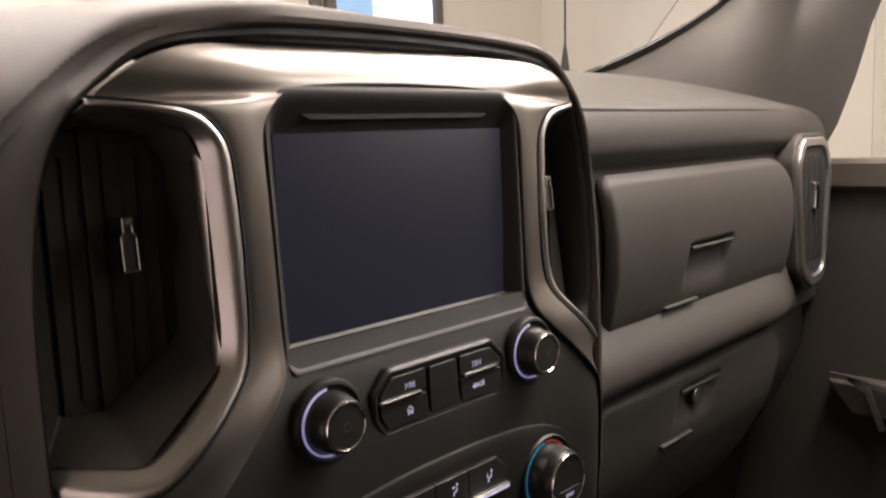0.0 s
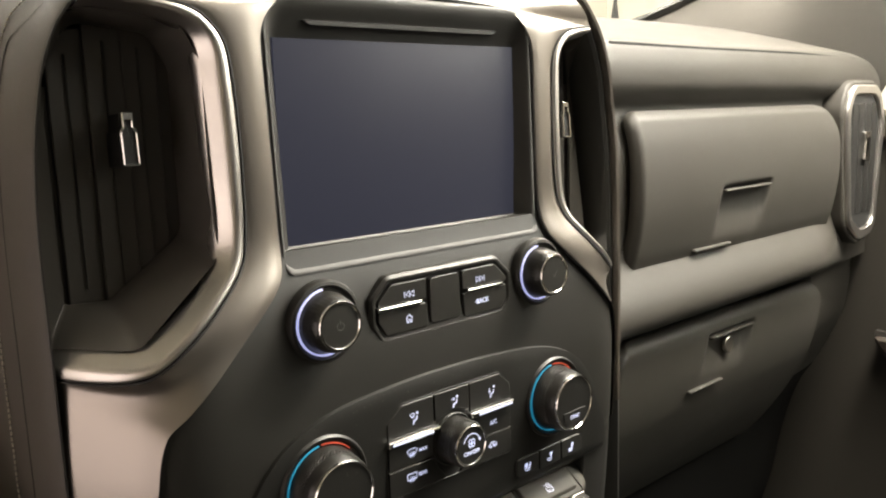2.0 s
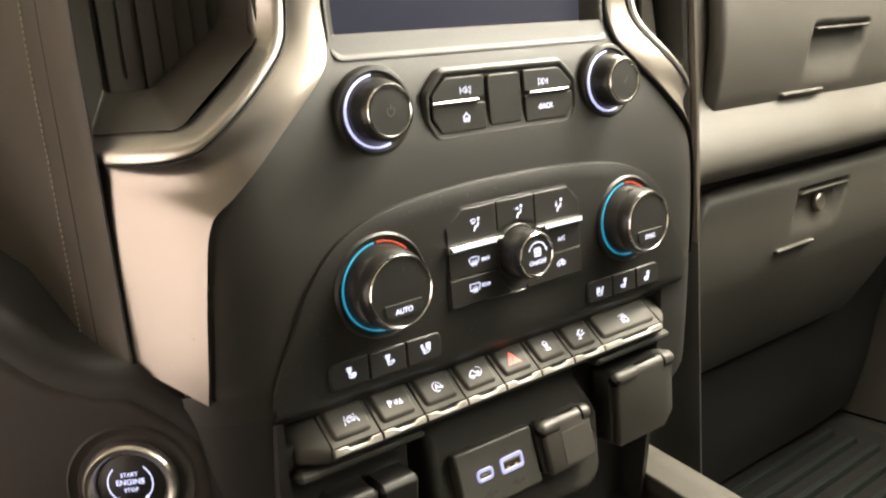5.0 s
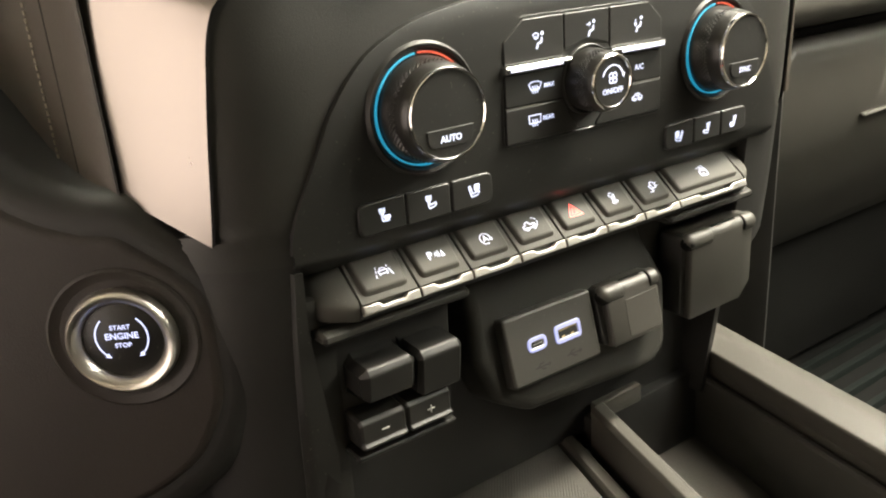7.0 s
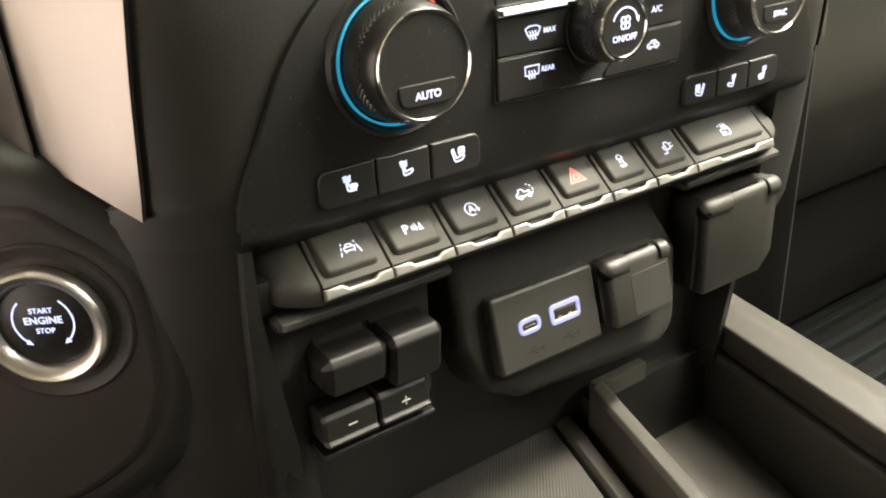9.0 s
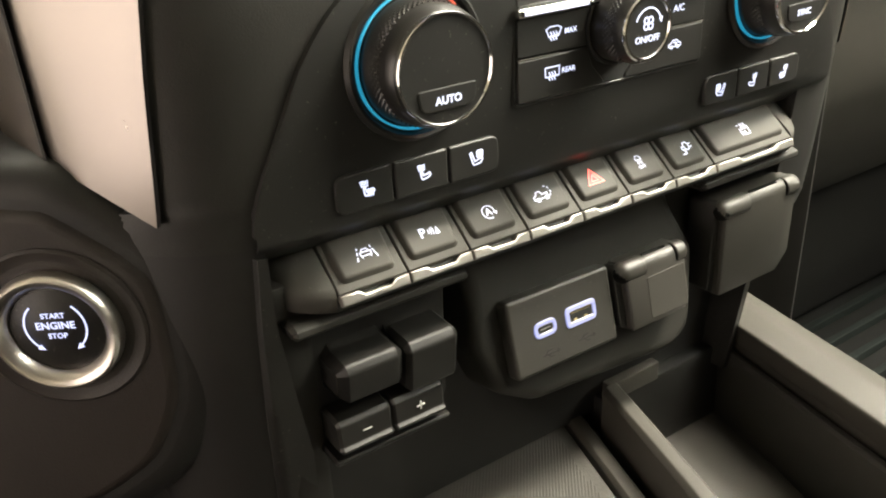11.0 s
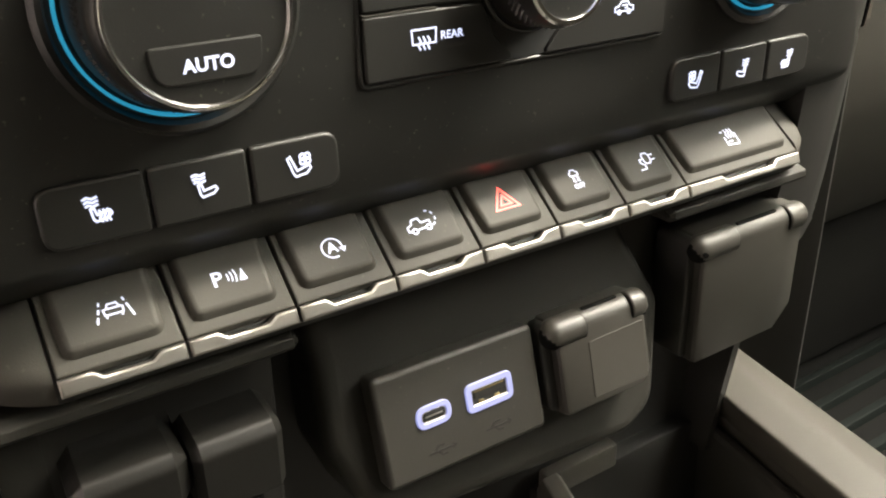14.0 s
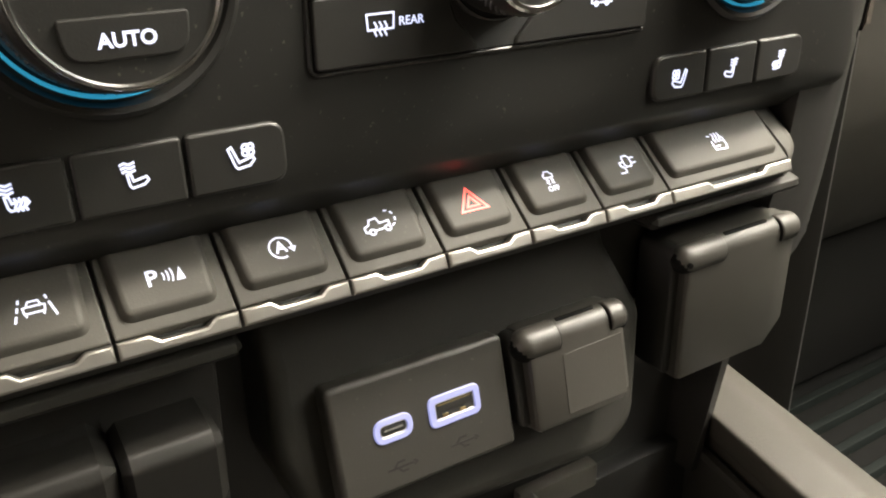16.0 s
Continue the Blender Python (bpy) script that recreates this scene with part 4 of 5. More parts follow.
part("symbol", strokes([[(-0.0024, 0), (0, 0.0022), (0.0024, 0)], [(-0.0017, 0.0005), (-0.0017, -0.0022), (-0.0006, -0.0022), (-0.0006, -0.0006), (0.0006, -0.0006), (0.0006, -0.0022), (0.0017, -0.0022), (0.0017, 0.0005)]], on_face(0.3035, 1.2518, F), 0.0005), ICON, b_home, "white home symbol")
flip = lambda line: [(-x, y) for x, y in line]
part("symbol", strokes([flip(shift(tri, -0.0004)), flip(shift(tri, 0.0026)), [(0.0024, 0.0018), (0.0024, -0.0018)]], on_face(0.3610, 1.2658, F), 0.0004), ICON, b_next, "white skip-ahead symbol")
bm = letters("BACK", 0.0040, on_face(0.3618, 1.2520, F), bold=0.00006)
part("lettering", strokes([[(-0.0062, 0), (-0.0046, 0.0011), (-0.0046, -0.0011), (-0.0062, 0)]], on_face(0.3618, 1.2520, F), 0.0003, bm=bm), ICON, b_back, "white BACK lettering")

# ---- climate controls ----
clim = thing("climate_panel", (XC, 0.318, 1.151), "black climate button panel with white lit symbols", "climate control")
CF = 0.3170
co = rpoly([(0.2795, 1.1515), (0.3785, 1.1515), (0.3785, 1.1965), (0.3690, 1.2055), (0.2910, 1.2055), (0.2795, 1.1965)], [0.002, 0.002, 0.004, 0.004, 0.004, 0.004], 5)
part("backing", slab(inset(co, 0.0004), on_face(0, 0, CF + 0.0008), -0.002, 0.0004, 0.0002), RUBBER, clim)
part("rim", frame_ring(inset(co, -0.0010), inset(co, 0.0002), on_face(0, 0, CF + 0.0008), -0.002, 0.0006, 0.0004), PIANO, clim)


def clim_button(pts, r=0.0012, front=0.0014):
    return part("button", slab(rpoly(pts, r, 4), on_face(0, 0, CF + 0.0008), 0, front, 0.0005, 3), BUTTON, clim)


FX, FZ = 0.3285, 1.1745
m1 = clim_button([(0.2800, 1.1868), (0.3140, 1.1868), (0.3140, 1.2050), (0.2912, 1.2050), (0.2800, 1.1965)])
m2 = clim_button([(0.3148, 1.1890), (0.3200, 1.1905), (0.3285, 1.1925), (0.3370, 1.1905), (0.3422, 1.1890), (0.3422, 1.2050), (0.3148, 1.2050)])
m3 = clim_button([(0.3430, 1.1868), (0.3782, 1.1868), (0.3782, 1.1965), (0.3688, 1.2050), (0.3430, 1.2050)])
bmax = clim_button([(0.2800, 1.1685), (0.3135, 1.1685), (0.3170, 1.1825), (0.2800, 1.1825)])
brear = clim_button([(0.2800, 1.1520), (0.3240, 1.1520), (0.3165, 1.1600), (0.3138, 1.1675), (0.2800, 1.1675)])
bac = clim_button([(0.3435, 1.1685), (0.3782, 1.1685), (0.3782, 1.1825), (0.3410, 1.1825)])
brec = clim_button([(0.3330, 1.1520), (0.3782, 1.1520), (0.3782, 1.1675), (0.3432, 1.1675), (0.3405, 1.1600)])
for x0, x1 in ((0.2790, 0.3175), (0.3425, 0.3790)):
    part("bar", slab(rect(x0, 1.1830, x1, 1.1865, 0.0006), on_face(0, 0, CF + 0.0008), 0, 0.0040, 0.0012), CHROME, clim, "thin chrome bar")
    s0, s1 = (x0 + 0.0025, x1 - 0.006) if x0 < XC else (x0 + 0.006, x1 - 0.0015)
    part("bar_light", slab(rect(s0, 1.1839, s1, 1.1856, 0.0004), on_face(0, 0, CF - 0.0031), 0, 0.0002, 0.00005), ICON, clim, "white lit bar")
# Strips of lighter plastic paint the highlights on two button edges.
for z, x0, x1 in ((1.1678, 0.2800, 0.3000), (1.1678, 0.3560, 0.3782)):
    part("edge_highlight", slab(rect(x0, z - 0.0003, x1, z + 0.0003), on_face(0, 0, CF + 0.0008), 0, 0.0014, 0.0001), KEY, clim)

CI = CF - 0.00065
PERSON = [[(0.0014, 0.0010), (0.0011, -0.0010), (-0.0010, -0.0016), (-0.0013, -0.0032), (-0.0020, -0.0034)]]
HEAD = [circle(0.0016, 0.0026, 0.0005, n=10)]
for key, x, z, lines, words in ((m1, 0.3000, 1.1955, [[(-0.0036, 0.0024), (-0.0028, 0.0008), (-0.0010, 0.0008), (-0.0004, 0.0024), (-0.0020, 0.0031), (-0.0036, 0.0024)], [(-0.0019, 0.0002), (-0.0019, 0.0019)]], "windshield-and-feet"),
                                (m2, 0.3310, 1.1972, [[(-0.0030, 0.0016), (-0.0006, 0.0016)], [(-0.0014, 0.0024), (-0.0006, 0.0016), (-0.0014, 0.0008)]], "face-and-feet"),
                                (m3, 0.3620, 1.1955, [[(-0.0022, 0.0022), (-0.0022, -0.0004)], [(-0.0030, 0.0004), (-0.0022, -0.0006), (-0.0014, 0.0004)]], "feet")):
    bm = strokes(PERSON, on_face(x, z, CI), 0.00085)
    strokes(HEAD, on_face(x, z, CI), 0.0007, bm=bm)
    part("symbol", strokes(lines, on_face(x, z, CI), 0.00045, bm=bm), ICON, key, "white " + words + " airflow symbol")
WAVES = [[(d - 0.0003, 0.0006), (d + 0.0003, -0.0004), (d - 0.0003, -0.0014), (d + 0.0002, -0.0024)] for d in (-0.0012, 0.0, 0.0012)]
bm = strokes([[(-0.0033, 0.0014), (-0.0017, 0.0022), (0.0017, 0.0022), (0.0033, 0.0014), (0.0021, -0.0010), (-0.0021, -0.0010), (-0.0033, 0.0014)]] + WAVES, on_face(0.2968, 1.1755, CI) @ Matrix.Scale(1.1, 4), 0.0004)
part("lettering", letters("MAX", 0.0028, on_face(0.3050, 1.1754, CI), bm, bold=0.00003), ICON, bmax, "white MAX lettering and defrost symbol")
bm = strokes([[(-0.0032, 0.0022), (0.0032, 0.0022), (0.0030, -0.0010), (-0.0030, -0.0010), (-0.0032, 0.0022)]] + WAVES, on_face(0.2962, 1.1608, CI) @ Matrix.Scale(1.08, 4), 0.0004)
part("lettering", letters("REAR", 0.0028, on_face(0.3042, 1.1610, CI), bm, bold=0.00003), ICON, brear, "white REAR lettering and defrost symbol")
part("lettering", letters("A/C", 0.0038, on_face(0.3628, 1.1751, CI), bold=0.00002), ICON, bac, "white A/C lettering")
CAR = [(-0.0034, -0.0010), (-0.0034, 0.0002), (-0.0022, 0.0004), (-0.0012, 0.0016), (0.0012, 0.0016), (0.0022, 0.0004), (0.0034, 0.0002), (0.0034, -0.0010), (-0.0034, -0.0010)]
part("symbol", strokes([CAR, circle(-0.0018, -0.0012, 0.0006, n=8), circle(0.0018, -0.0012, 0.0006, n=8), [(-0.0008, 0.0006), (0.0010, 0.0006), (0.0010, -0.0002), (0.0002, -0.0002)]], on_face(0.3616, 1.1609, CI), 0.0004), ICON, brec, "white recirculation symbol")

fan = thing("fan_knob", (FX, CF, FZ), "small black fan knob with chrome rim and ON/OFF lettering", "knob")
fm = face_m(FX, CF, FZ)
part("collar", lathe([(0.0160, -0.001), (0.0160, 0.0012), (0.0155, 0.0017), (0.0148, 0.0010), (0.0001, 0.0008)], fm, 40), BUTTON, fan)
part("skirt", lathe([(0.0142, 0.0), (0.0142, 0.0050), (0.0138, 0.0065), (0.0136, 0.0130), (0.0130, 0.0150), (0.0126, 0.0160)], fm, 96), KNOB, fan, "ribbed black grip")
part("knurl", knurl(fm, 0.0137, 48, 0.0070, 0.0122, 5), KNOB, fan, "fine diamond knurling")
fc = part("cap", lathe([(0.0126, 0.014), (0.0126, 0.0164), (0.0120, 0.0170), (0.0111, 0.0170), (0.0108, 0.0164)], fm, 48), CHROME, fan, "chrome rim")
part("cap_face", lathe([(0.0109, 0.015), (0.0109, 0.0164), (0.0001, 0.0166)], fm, 40), PIANO, fc, "glossy black cap face")
fmm = fm @ Matrix.Translation((0, 0, 0.01665))
bm = letters("ON/OFF", 0.0035, fmm @ Matrix.Translation((0, -0.0040, 0)), bold=0.00002)
blades = []
for a in range(45, 405, 90):
    c, s = math.cos(radians(a)), math.sin(radians(a))
    blades.append(circle(0.0015 * c, 0.0015 * s + 0.0018, 0.0012, n=12))
strokes(blades, fmm, 0.0006, bm=bm)
strokes([circle(0, 0.0008, 0.0066, 20, 160, 20)], fmm, 0.0006, bm=bm)
filled([[(0.0054, 0.0030), (0.0073, 0.0036), (0.0068, 0.0012)]], fmm, bm=bm)
part("lettering", bm, ICON, fan, "white ON/OFF lettering with fan symbol and arc")


def temp_knob(x, z, word):
    y = 0.3185
    k = thing("temperature_knob", (x, y, z), "large black temperature knob with chrome rim and lit " + word + " key", "knob", "temperature knobs")
    m = face_m(x, y, z)
    part("collar", lathe([(0.0272, -0.002), (0.0272, 0.0016), (0.0260, 0.0030), (0.0247, 0.0026), (0.0240, 0.0008), (0.0001, 0.0004)], m, 56), BUTTON, k)
    part("cold_arc", arc_band(m, 0.0223, 0.0230, 97, 285, 0.0003, 0.0022), COLD, k, "blue lit arc")
    part("warm_arc", arc_band(m, 0.0223, 0.0230, 45, 93, 0.0003, 0.0022), WARM, k, "red lit arc")
    part("skirt", lathe([(0.0213, 0.0), (0.0213, 0.0040), (0.0204, 0.0055), (0.0199, 0.0130), (0.0193, 0.0160), (0.0184, 0.0176)], m, 120), KNOB, k, "glossy black grip")
    part("knurl", knurl(m, 0.0202, 64, 0.0052, 0.0112, 5), KNOB, k, "fine diamond knurling")
    cap = part("cap", lathe([(0.0184, 0.016), (0.0184, 0.0190), (0.0180, 0.0197), (0.0174, 0.0197), (0.0170, 0.0190)], m, 64), CHROME, k, "polished chrome rim")
    part("cap_face", lathe([(0.0172, 0.017), (0.0171, 0.0190), (0.0001, 0.0191)], m, 48), PIANO, cap, "glossy black cap face")
    part("key", slab(rpoly([(-0.0105, -0.0125), (0.0105, -0.0125), (0.0112, -0.0050), (-0.0112, -0.0050)], [0.004, 0.004, 0.001, 0.001]), m @ Matrix.Translation((0, 0, 0.0188)), 0, 0.0008, 0.0004), BUTTON, cap, "black push key")
    part("lettering", letters(word, 0.0036, m @ Matrix.Translation((0.0, -0.0092, 0.01962)), bold=0.00010 if word == "AUTO" else 0.00005), ICON, cap, "white " + word + " lettering")


temp_knob(0.2383, 1.1755, "AUTO")
temp_knob(0.4208, 1.1765, "SYNC")

SEAT = [[(-0.0032, 0.0020), (-0.0024, 0.0024), (-0.0008, -0.0016), (0.0026, -0.0006), (0.0030, -0.0014), (0.0018, -0.0027), (-0.0012, -0.0031), (-0.0018, -0.0024), (-0.0032, 0.0020)]]
LOW_SEAT = [[(-0.0015, 0.0003), (-0.0007, 0.0003), (-0.0003, -0.0013), (0.0026, -0.0007), (0.0030, -0.0015), (0.0020, -0.0024), (-0.0007, -0.0029), (-0.0012, -0.0022), (-0.0015, 0.0003)]]
HEAT = [[(-0.0029 + 0.0002 * k, 0.0027 - 0.0009 * k), (-0.0018, 0.0031 - 0.0009 * k), (-0.0008, 0.0026 - 0.0009 * k), (0.0005, 0.0030 - 0.0009 * k)] for k in range(3)]
HEAT2 = [[(d - 0.0002, -0.0002), (d + 0.0003, -0.0012), (d - 0.0002, -0.0022), (d + 0.0003, -0.0033)] for d in (0.0004, 0.0013, 0.0022)]
FAN = [circle(0.0016 + 0.0009 * math.cos(radians(a)), 0.0012 + 0.0009 * math.sin(radians(a)), 0.0008, n=8) for a in (45, 135, 225, 315)]


def seat_pad(x0, x1, z0, z1, icons, mirror_icons):
    p = thing("seat_buttons", ((x0 + x1) / 2, 0.319, z0), "row of three black seat heating and cooling buttons", "button pad", "seat button pads")
    y = 0.3200
    part("backing", slab(rect(x0 - 0.0006, z0 - 0.0006, x1 + 0.0006, z1 + 0.0006, 0.003), on_face(0, 0, y), -0.002, 0.0004, 0.0002), RUBBER, p)
    w = (x1 - x0) / 3
    for k, icon in enumerate(icons):
        a, b = x0 + w * k + 0.0004, x0 + w * (k + 1) - 0.0004
        rr = [0.0011] * 4
        if k == 0:
            rr[0] = rr[3] = 0.004
        if k == 2:
            rr[1] = rr[2] = 0.004
        btn = part("button", slab(rpoly([(a, z0), (b, z0), (b, z1), (a, z1)], rr, 5), on_face(0, 0, y), 0, 0.0026, 0.0008, 3), BUTTON, p)
        part("symbol", strokes(scaled(icon, 0.92, 0.0, 0.0, mirror_icons), on_face((a + b) / 2 + (0.0006 if mirror_icons > 0 else -0.0006), z0 + (0.55 if mirror_icons > 0 else 0.47) * (z1 - z0), y - 0.0027), 0.00050), ICON, btn, "white lit seat symbol")


seat_pad(0.2035, 0.2720, 1.1285, 1.1425, [LOW_SEAT + HEAT + HEAT2, LOW_SEAT + HEAT, SEAT + FAN], 1)
seat_pad(0.3840, 0.4505, 1.1290, 1.1425, [SEAT + FAN, LOW_SEAT + HEAT, LOW_SEAT + HEAT + HEAT2], -1)

# ---- switch bank ----
bank = thing("switch_bank", (XC, 0.33, 1.094), "row of eight grey switch keys with silver edge strips", "switch panel")
part("housing", prism(rpoly([(0.346, 1.0935), (0.317, 1.0935), (0.3145, 1.0975), (0.335, 1.1145), (0.346, 1.1145)], 0.001), 0.1985, 0.4490), DARK, bank)
KX = [0.1990, 0.2275, 0.2552, 0.2830, 0.3109, 0.3384, 0.3656, 0.3924, 0.4485]
SIGN_X = {"lane": 0.2146, "park": 0.2413, "stop": 0.2692, "gate": 0.2964, "hazard": 0.3240, "traction": 0.3513, "plug": 0.3800, "wheel": 0.4199}
TILT_K = 50.7
KY, KZ = 0.3150, 1.1010
KL = 0.0250


for side in (-1, 1):
    # the key row's plane bends away towards its end, and its lower edge sweeps up
    m = face_m(0, KY, KZ, TILT_K)
    reach = 0.0170 if side < 0 else 0.0110
    loops = []
    for k in range(13):
        q = math.pi / 2 * k / 12
        x = (0.1986 - reach * math.sin(q)) if side < 0 else (0.4489 + reach * math.sin(q))
        back = (0.0100 if side < 0 else 0.0040) * (1 - math.cos(q))
        low = 0.0105 * (1 - math.cos(q)) + 0.002 * math.sin(q)
        pts = [(KL, -0.0004 - back), (low + 0.0030, 0.0010 - back), (low + 0.0008, 0.0004 - back), (low - 0.0006, -0.0012 - back)]
        loop = [m @ Vector((x, v, w)) for v, w in pts]
        foot = loop[-1]
        drop = 0.0052 - 0.0020 * math.sin(q)
        loop += [Vector((x, foot.y + 0.0004, foot.z - drop)), Vector((x, foot.y + 0.0020, foot.z - drop - 0.0010)), Vector((x, 0.348, foot.z - drop - 0.0010)), Vector((x, 0.348, loop[0].z))]
        loops.append(loop)
    part("end_cap", add_loops(bmesh.new(), loops, cap=(True, True)), KEY, bank, "grey plastic end cap", sharp=50)


def car_front(s):
    return [[(-0.0022 * s, -0.0012 * s), (-0.0024 * s, 0.0004 * s), (-0.0016 * s, 0.0006 * s), (-0.0011 * s, 0.0018 * s), (0.0011 * s, 0.0018 * s), (0.0016 * s, 0.0006 * s), (0.0024 * s, 0.0004 * s), (0.0022 * s, -0.0012 * s), (-0.0022 * s, -0.0012 * s)]]


def key_signs(kind, m):
    """The symbol on one key."""
    bm = bmesh.new()
    if kind == "lane":
        strokes([[(-0.0052, -0.0034), (-0.0046, -0.0014)], [(-0.0043, -0.0004), (-0.0039, 0.0010)], [(-0.0036, 0.0020), (-0.0033, 0.0032)],
                 [(0.0052, -0.0034), (0.0039, 0.0010)], [(0.0036, 0.0020), (0.0033, 0.0032)]], m, 0.00062, bm=bm)
        strokes(car_front(1.15) + [[(-0.0022, -0.0016), (-0.0022, -0.0024)], [(0.0022, -0.0016), (0.0022, -0.0024)], [(-0.0018, 0.0006), (0.0018, 0.0006)]], m, 0.00052, bm=bm)
    elif kind == "park":
        letters("P", 0.0078, m @ Matrix.Translation((-0.0036, 0.0, 0)), bm, bold=0.00010)
        strokes([circle(-0.0034, 0, r, -22, 22, 6) for r in (0.0036, 0.0050, 0.0064)], m, 0.00046, bm=bm)
        filled([[(0.0038, -0.0024), (0.0066, -0.0024), (0.0055, 0.0024)]], m, bm=bm)
    elif kind == "stop":
        letters("A", 0.0052, m, bm, bold=0.00008)
        strokes([circle(0, 0, 0.0034, -10, 290, 24)], m, 0.00046, bm=bm)
        filled([[(0.0022, -0.0004), (0.0046, -0.0004), (0.0036, -0.0022)]], m, bm=bm)
    elif kind == "gate":
        strokes([[(0.0022, -0.0010), (0.0022, 0.0004), (-0.0004, 0.0002), (-0.0010, 0.0018), (-0.0030, 0.0016), (-0.0036, 0.0002), (-0.0050, -0.0004), (-0.0050, -0.0018), (-0.0040, -0.0020)],
                 circle(-0.0032, -0.0020, 0.0008, n=8), [(-0.0024, -0.0018), (0.0008, -0.0015)], circle(0.0014, -0.0017, 0.0008, n=8),
                 [(0.0020, 0.0034), (0.0030, 0.0033)], [(0.0036, 0.0028), (0.0042, 0.0020)], [(0.0044, 0.0010), (0.0042, 0.0000)], [(0.0038, -0.0008), (0.0028, -0.0014)]], m, 0.00046, bm=bm)
    elif kind == "hazard":
        t = [(-0.0042, -0.0028), (0.0042, -0.0028), (0.0, 0.0042), (-0.0042, -0.0028)]
        strokes([t, scaled([t], 0.45, 0, -0.0003)[0]], m, 0.00062, bm=bm)
    elif kind == "traction":
        strokes(scaled(car_front(0.9), 1.0, 0, 0.0030) + [[(-0.0016, 0.0012), (-0.0006, 0.0006), (-0.0016, -0.0002), (-0.0006, -0.0010)], [(0.0006, 0.0012), (0.0016, 0.0006), (0.0006, -0.0002), (0.0016, -0.0010)]], m, 0.00046, bm=bm)
        letters("OFF", 0.0030, m @ Matrix.Translation((0, -0.0030, 0)), bm, bold=0.00004)
    elif kind == "plug":
        strokes([[(-0.0006, 0.0016), (-0.0002, 0.0026), (0.0016, 0.0026), (0.0022, 0.0016), (0.0022, -0.0002), (0.0016, -0.0012), (-0.0002, -0.0012), (-0.0006, -0.0002), (-0.0006, 0.0016)],
                 [(0.0022, 0.0016), (0.0040, 0.0016)], [(0.0022, -0.0002), (0.0040, -0.0002)], [(-0.0006, 0.0007), (-0.0022, 0.0006), (-0.0022, -0.0006), (-0.0010, -0.0016), (-0.0012, -0.0030), (-0.0036, -0.0030)]], m, 0.00046, bm=bm)
    else:
        strokes([[(-0.0026, 0.0004), (-0.0026, -0.0030), (0.0026, -0.0034), (0.0032, -0.0022), (0.0032, 0.0010), (0.0024, 0.0014)], [(-0.0034, 0.0026), (-0.0022, 0.0024)], [(-0.0016, -0.0018), (0.0004, -0.0018)]]
                + [[(d, 0.0034), (d + 0.0005, 0.0022), (d - 0.0002, 0.0010), (d + 0.0004, -0.0004)] for d in (-0.0010, 0.0004, 0.0018)], m, 0.00046, bm=bm)
    return bm


for k, kind in enumerate(("lane", "park", "stop", "gate", "hazard", "traction", "plug", "wheel")):
    x0, x1 = KX[k] + 0.00035, KX[k + 1] - 0.00035
    m = face_m((x0 + x1) / 2, KY, KZ, TILT_K)
    h = (x1 - x0) / 2
    key = part("key", slab(rpoly([(-h, 0), (h, 0), (h - 0.0002, KL), (-h + 0.0002, KL)], 0.0006), m, -0.003, 0.0006, 0.0005), KEY, bank)
    o = rpoly([(-h + 0.0022, 0.0028), (h - 0.0028, 0.0028), (h - 0.0018, KL - 0.0002), (-h + 0.0014, KL - 0.0002)], [0.0034, 0.0034, 0.0010, 0.0010], 6)
    loops = []
    for d, w in ((0.0, 0.0002), (0.0006, 0.0012), (0.0012, 0.0022), (0.0017, 0.0027), (0.0025, 0.0028)):
        loops.append([m @ Vector((*p, w)) for p in inset(o, d)])
    part("pad", add_loops(bmesh.new(), loops, cap=(True, True)), KEY, key)
    # the silver strip, with its notched upper edge
    ms = face_m((x0 + x1) / 2, KY - 0.0022, KZ - 0.0037, 21)
    hh, lo = 0.0040, 0.0023
    n0, n1 = -h + 0.30 * 2 * h, -h + 0.76 * 2 * h
    e = 0.0011
    strip = [(-h, 0), (h, 0), (h, hh), (n1 + e, hh), (n1 - e, lo), (n0 + e, lo), (n0 - e, hh), (-h, hh)]
    part("edge_strip", slab(strip, ms, -0.0022, 0.0008, 0.0007, 3), STRIP, key, "notched silver edge strip", sharp=30)
    dv = 0.0113
    du = SIGN_X[kind] - (x0 + x1) / 2
    part("symbol", key_signs(kind, m @ Matrix.Translation((du, dv, 0.00282)) @ Matrix.Scale({"plug": 1.0, "wheel": 0.95, "gate": 0.98, "stop": 0.82, "hazard": 0.98, "traction": 0.76, "park": 0.70, "lane": 0.78}[kind], 4)), RED if kind == "hazard" else ICON, key, ("red" if kind == "hazard" else "white") + " lit symbol")

for x0, x1 in ((0.1815, 0.2555), (0.3890, 0.4600)):
    part("lip", prism(rpoly([(0.352, 1.0860), (0.3185, 1.0870), (0.3160, 1.0890), (0.3165, 1.0915), (0.320, 1.0928), (0.352, 1.0930)], 0.0008), x0, x1, 0.0016), HOUSING, bank)

# ---- trailer brake controller ----
tbc = thing("brake_controller", (0.219, 0.34, 1.028), "black trailer brake controller with slider and plus minus buttons", "brake controller")
part("body", slab(rpoly([(0.1920, 1.0225), (0.2440, 1.0235), (0.2500, 1.0300), (0.2520, 1.0860), (0.1900, 1.0860)], 0.003), face_m(0, 0.330, 0), -0.02, 0.0, 0.001), DARK, tbc)
part("slider", prism(rpoly([(0.334, 1.0555), (0.3140, 1.0555), (0.3125, 1.0690), (0.3148, 1.0724), (0.3270, 1.0724), (0.334, 1.0770)], [0.001, 0.003, 0.003, 0.003, 0.004, 0.001], 5), 0.1950, 0.2226, 0.0034), SLIDER, tbc, "black squeeze slider")
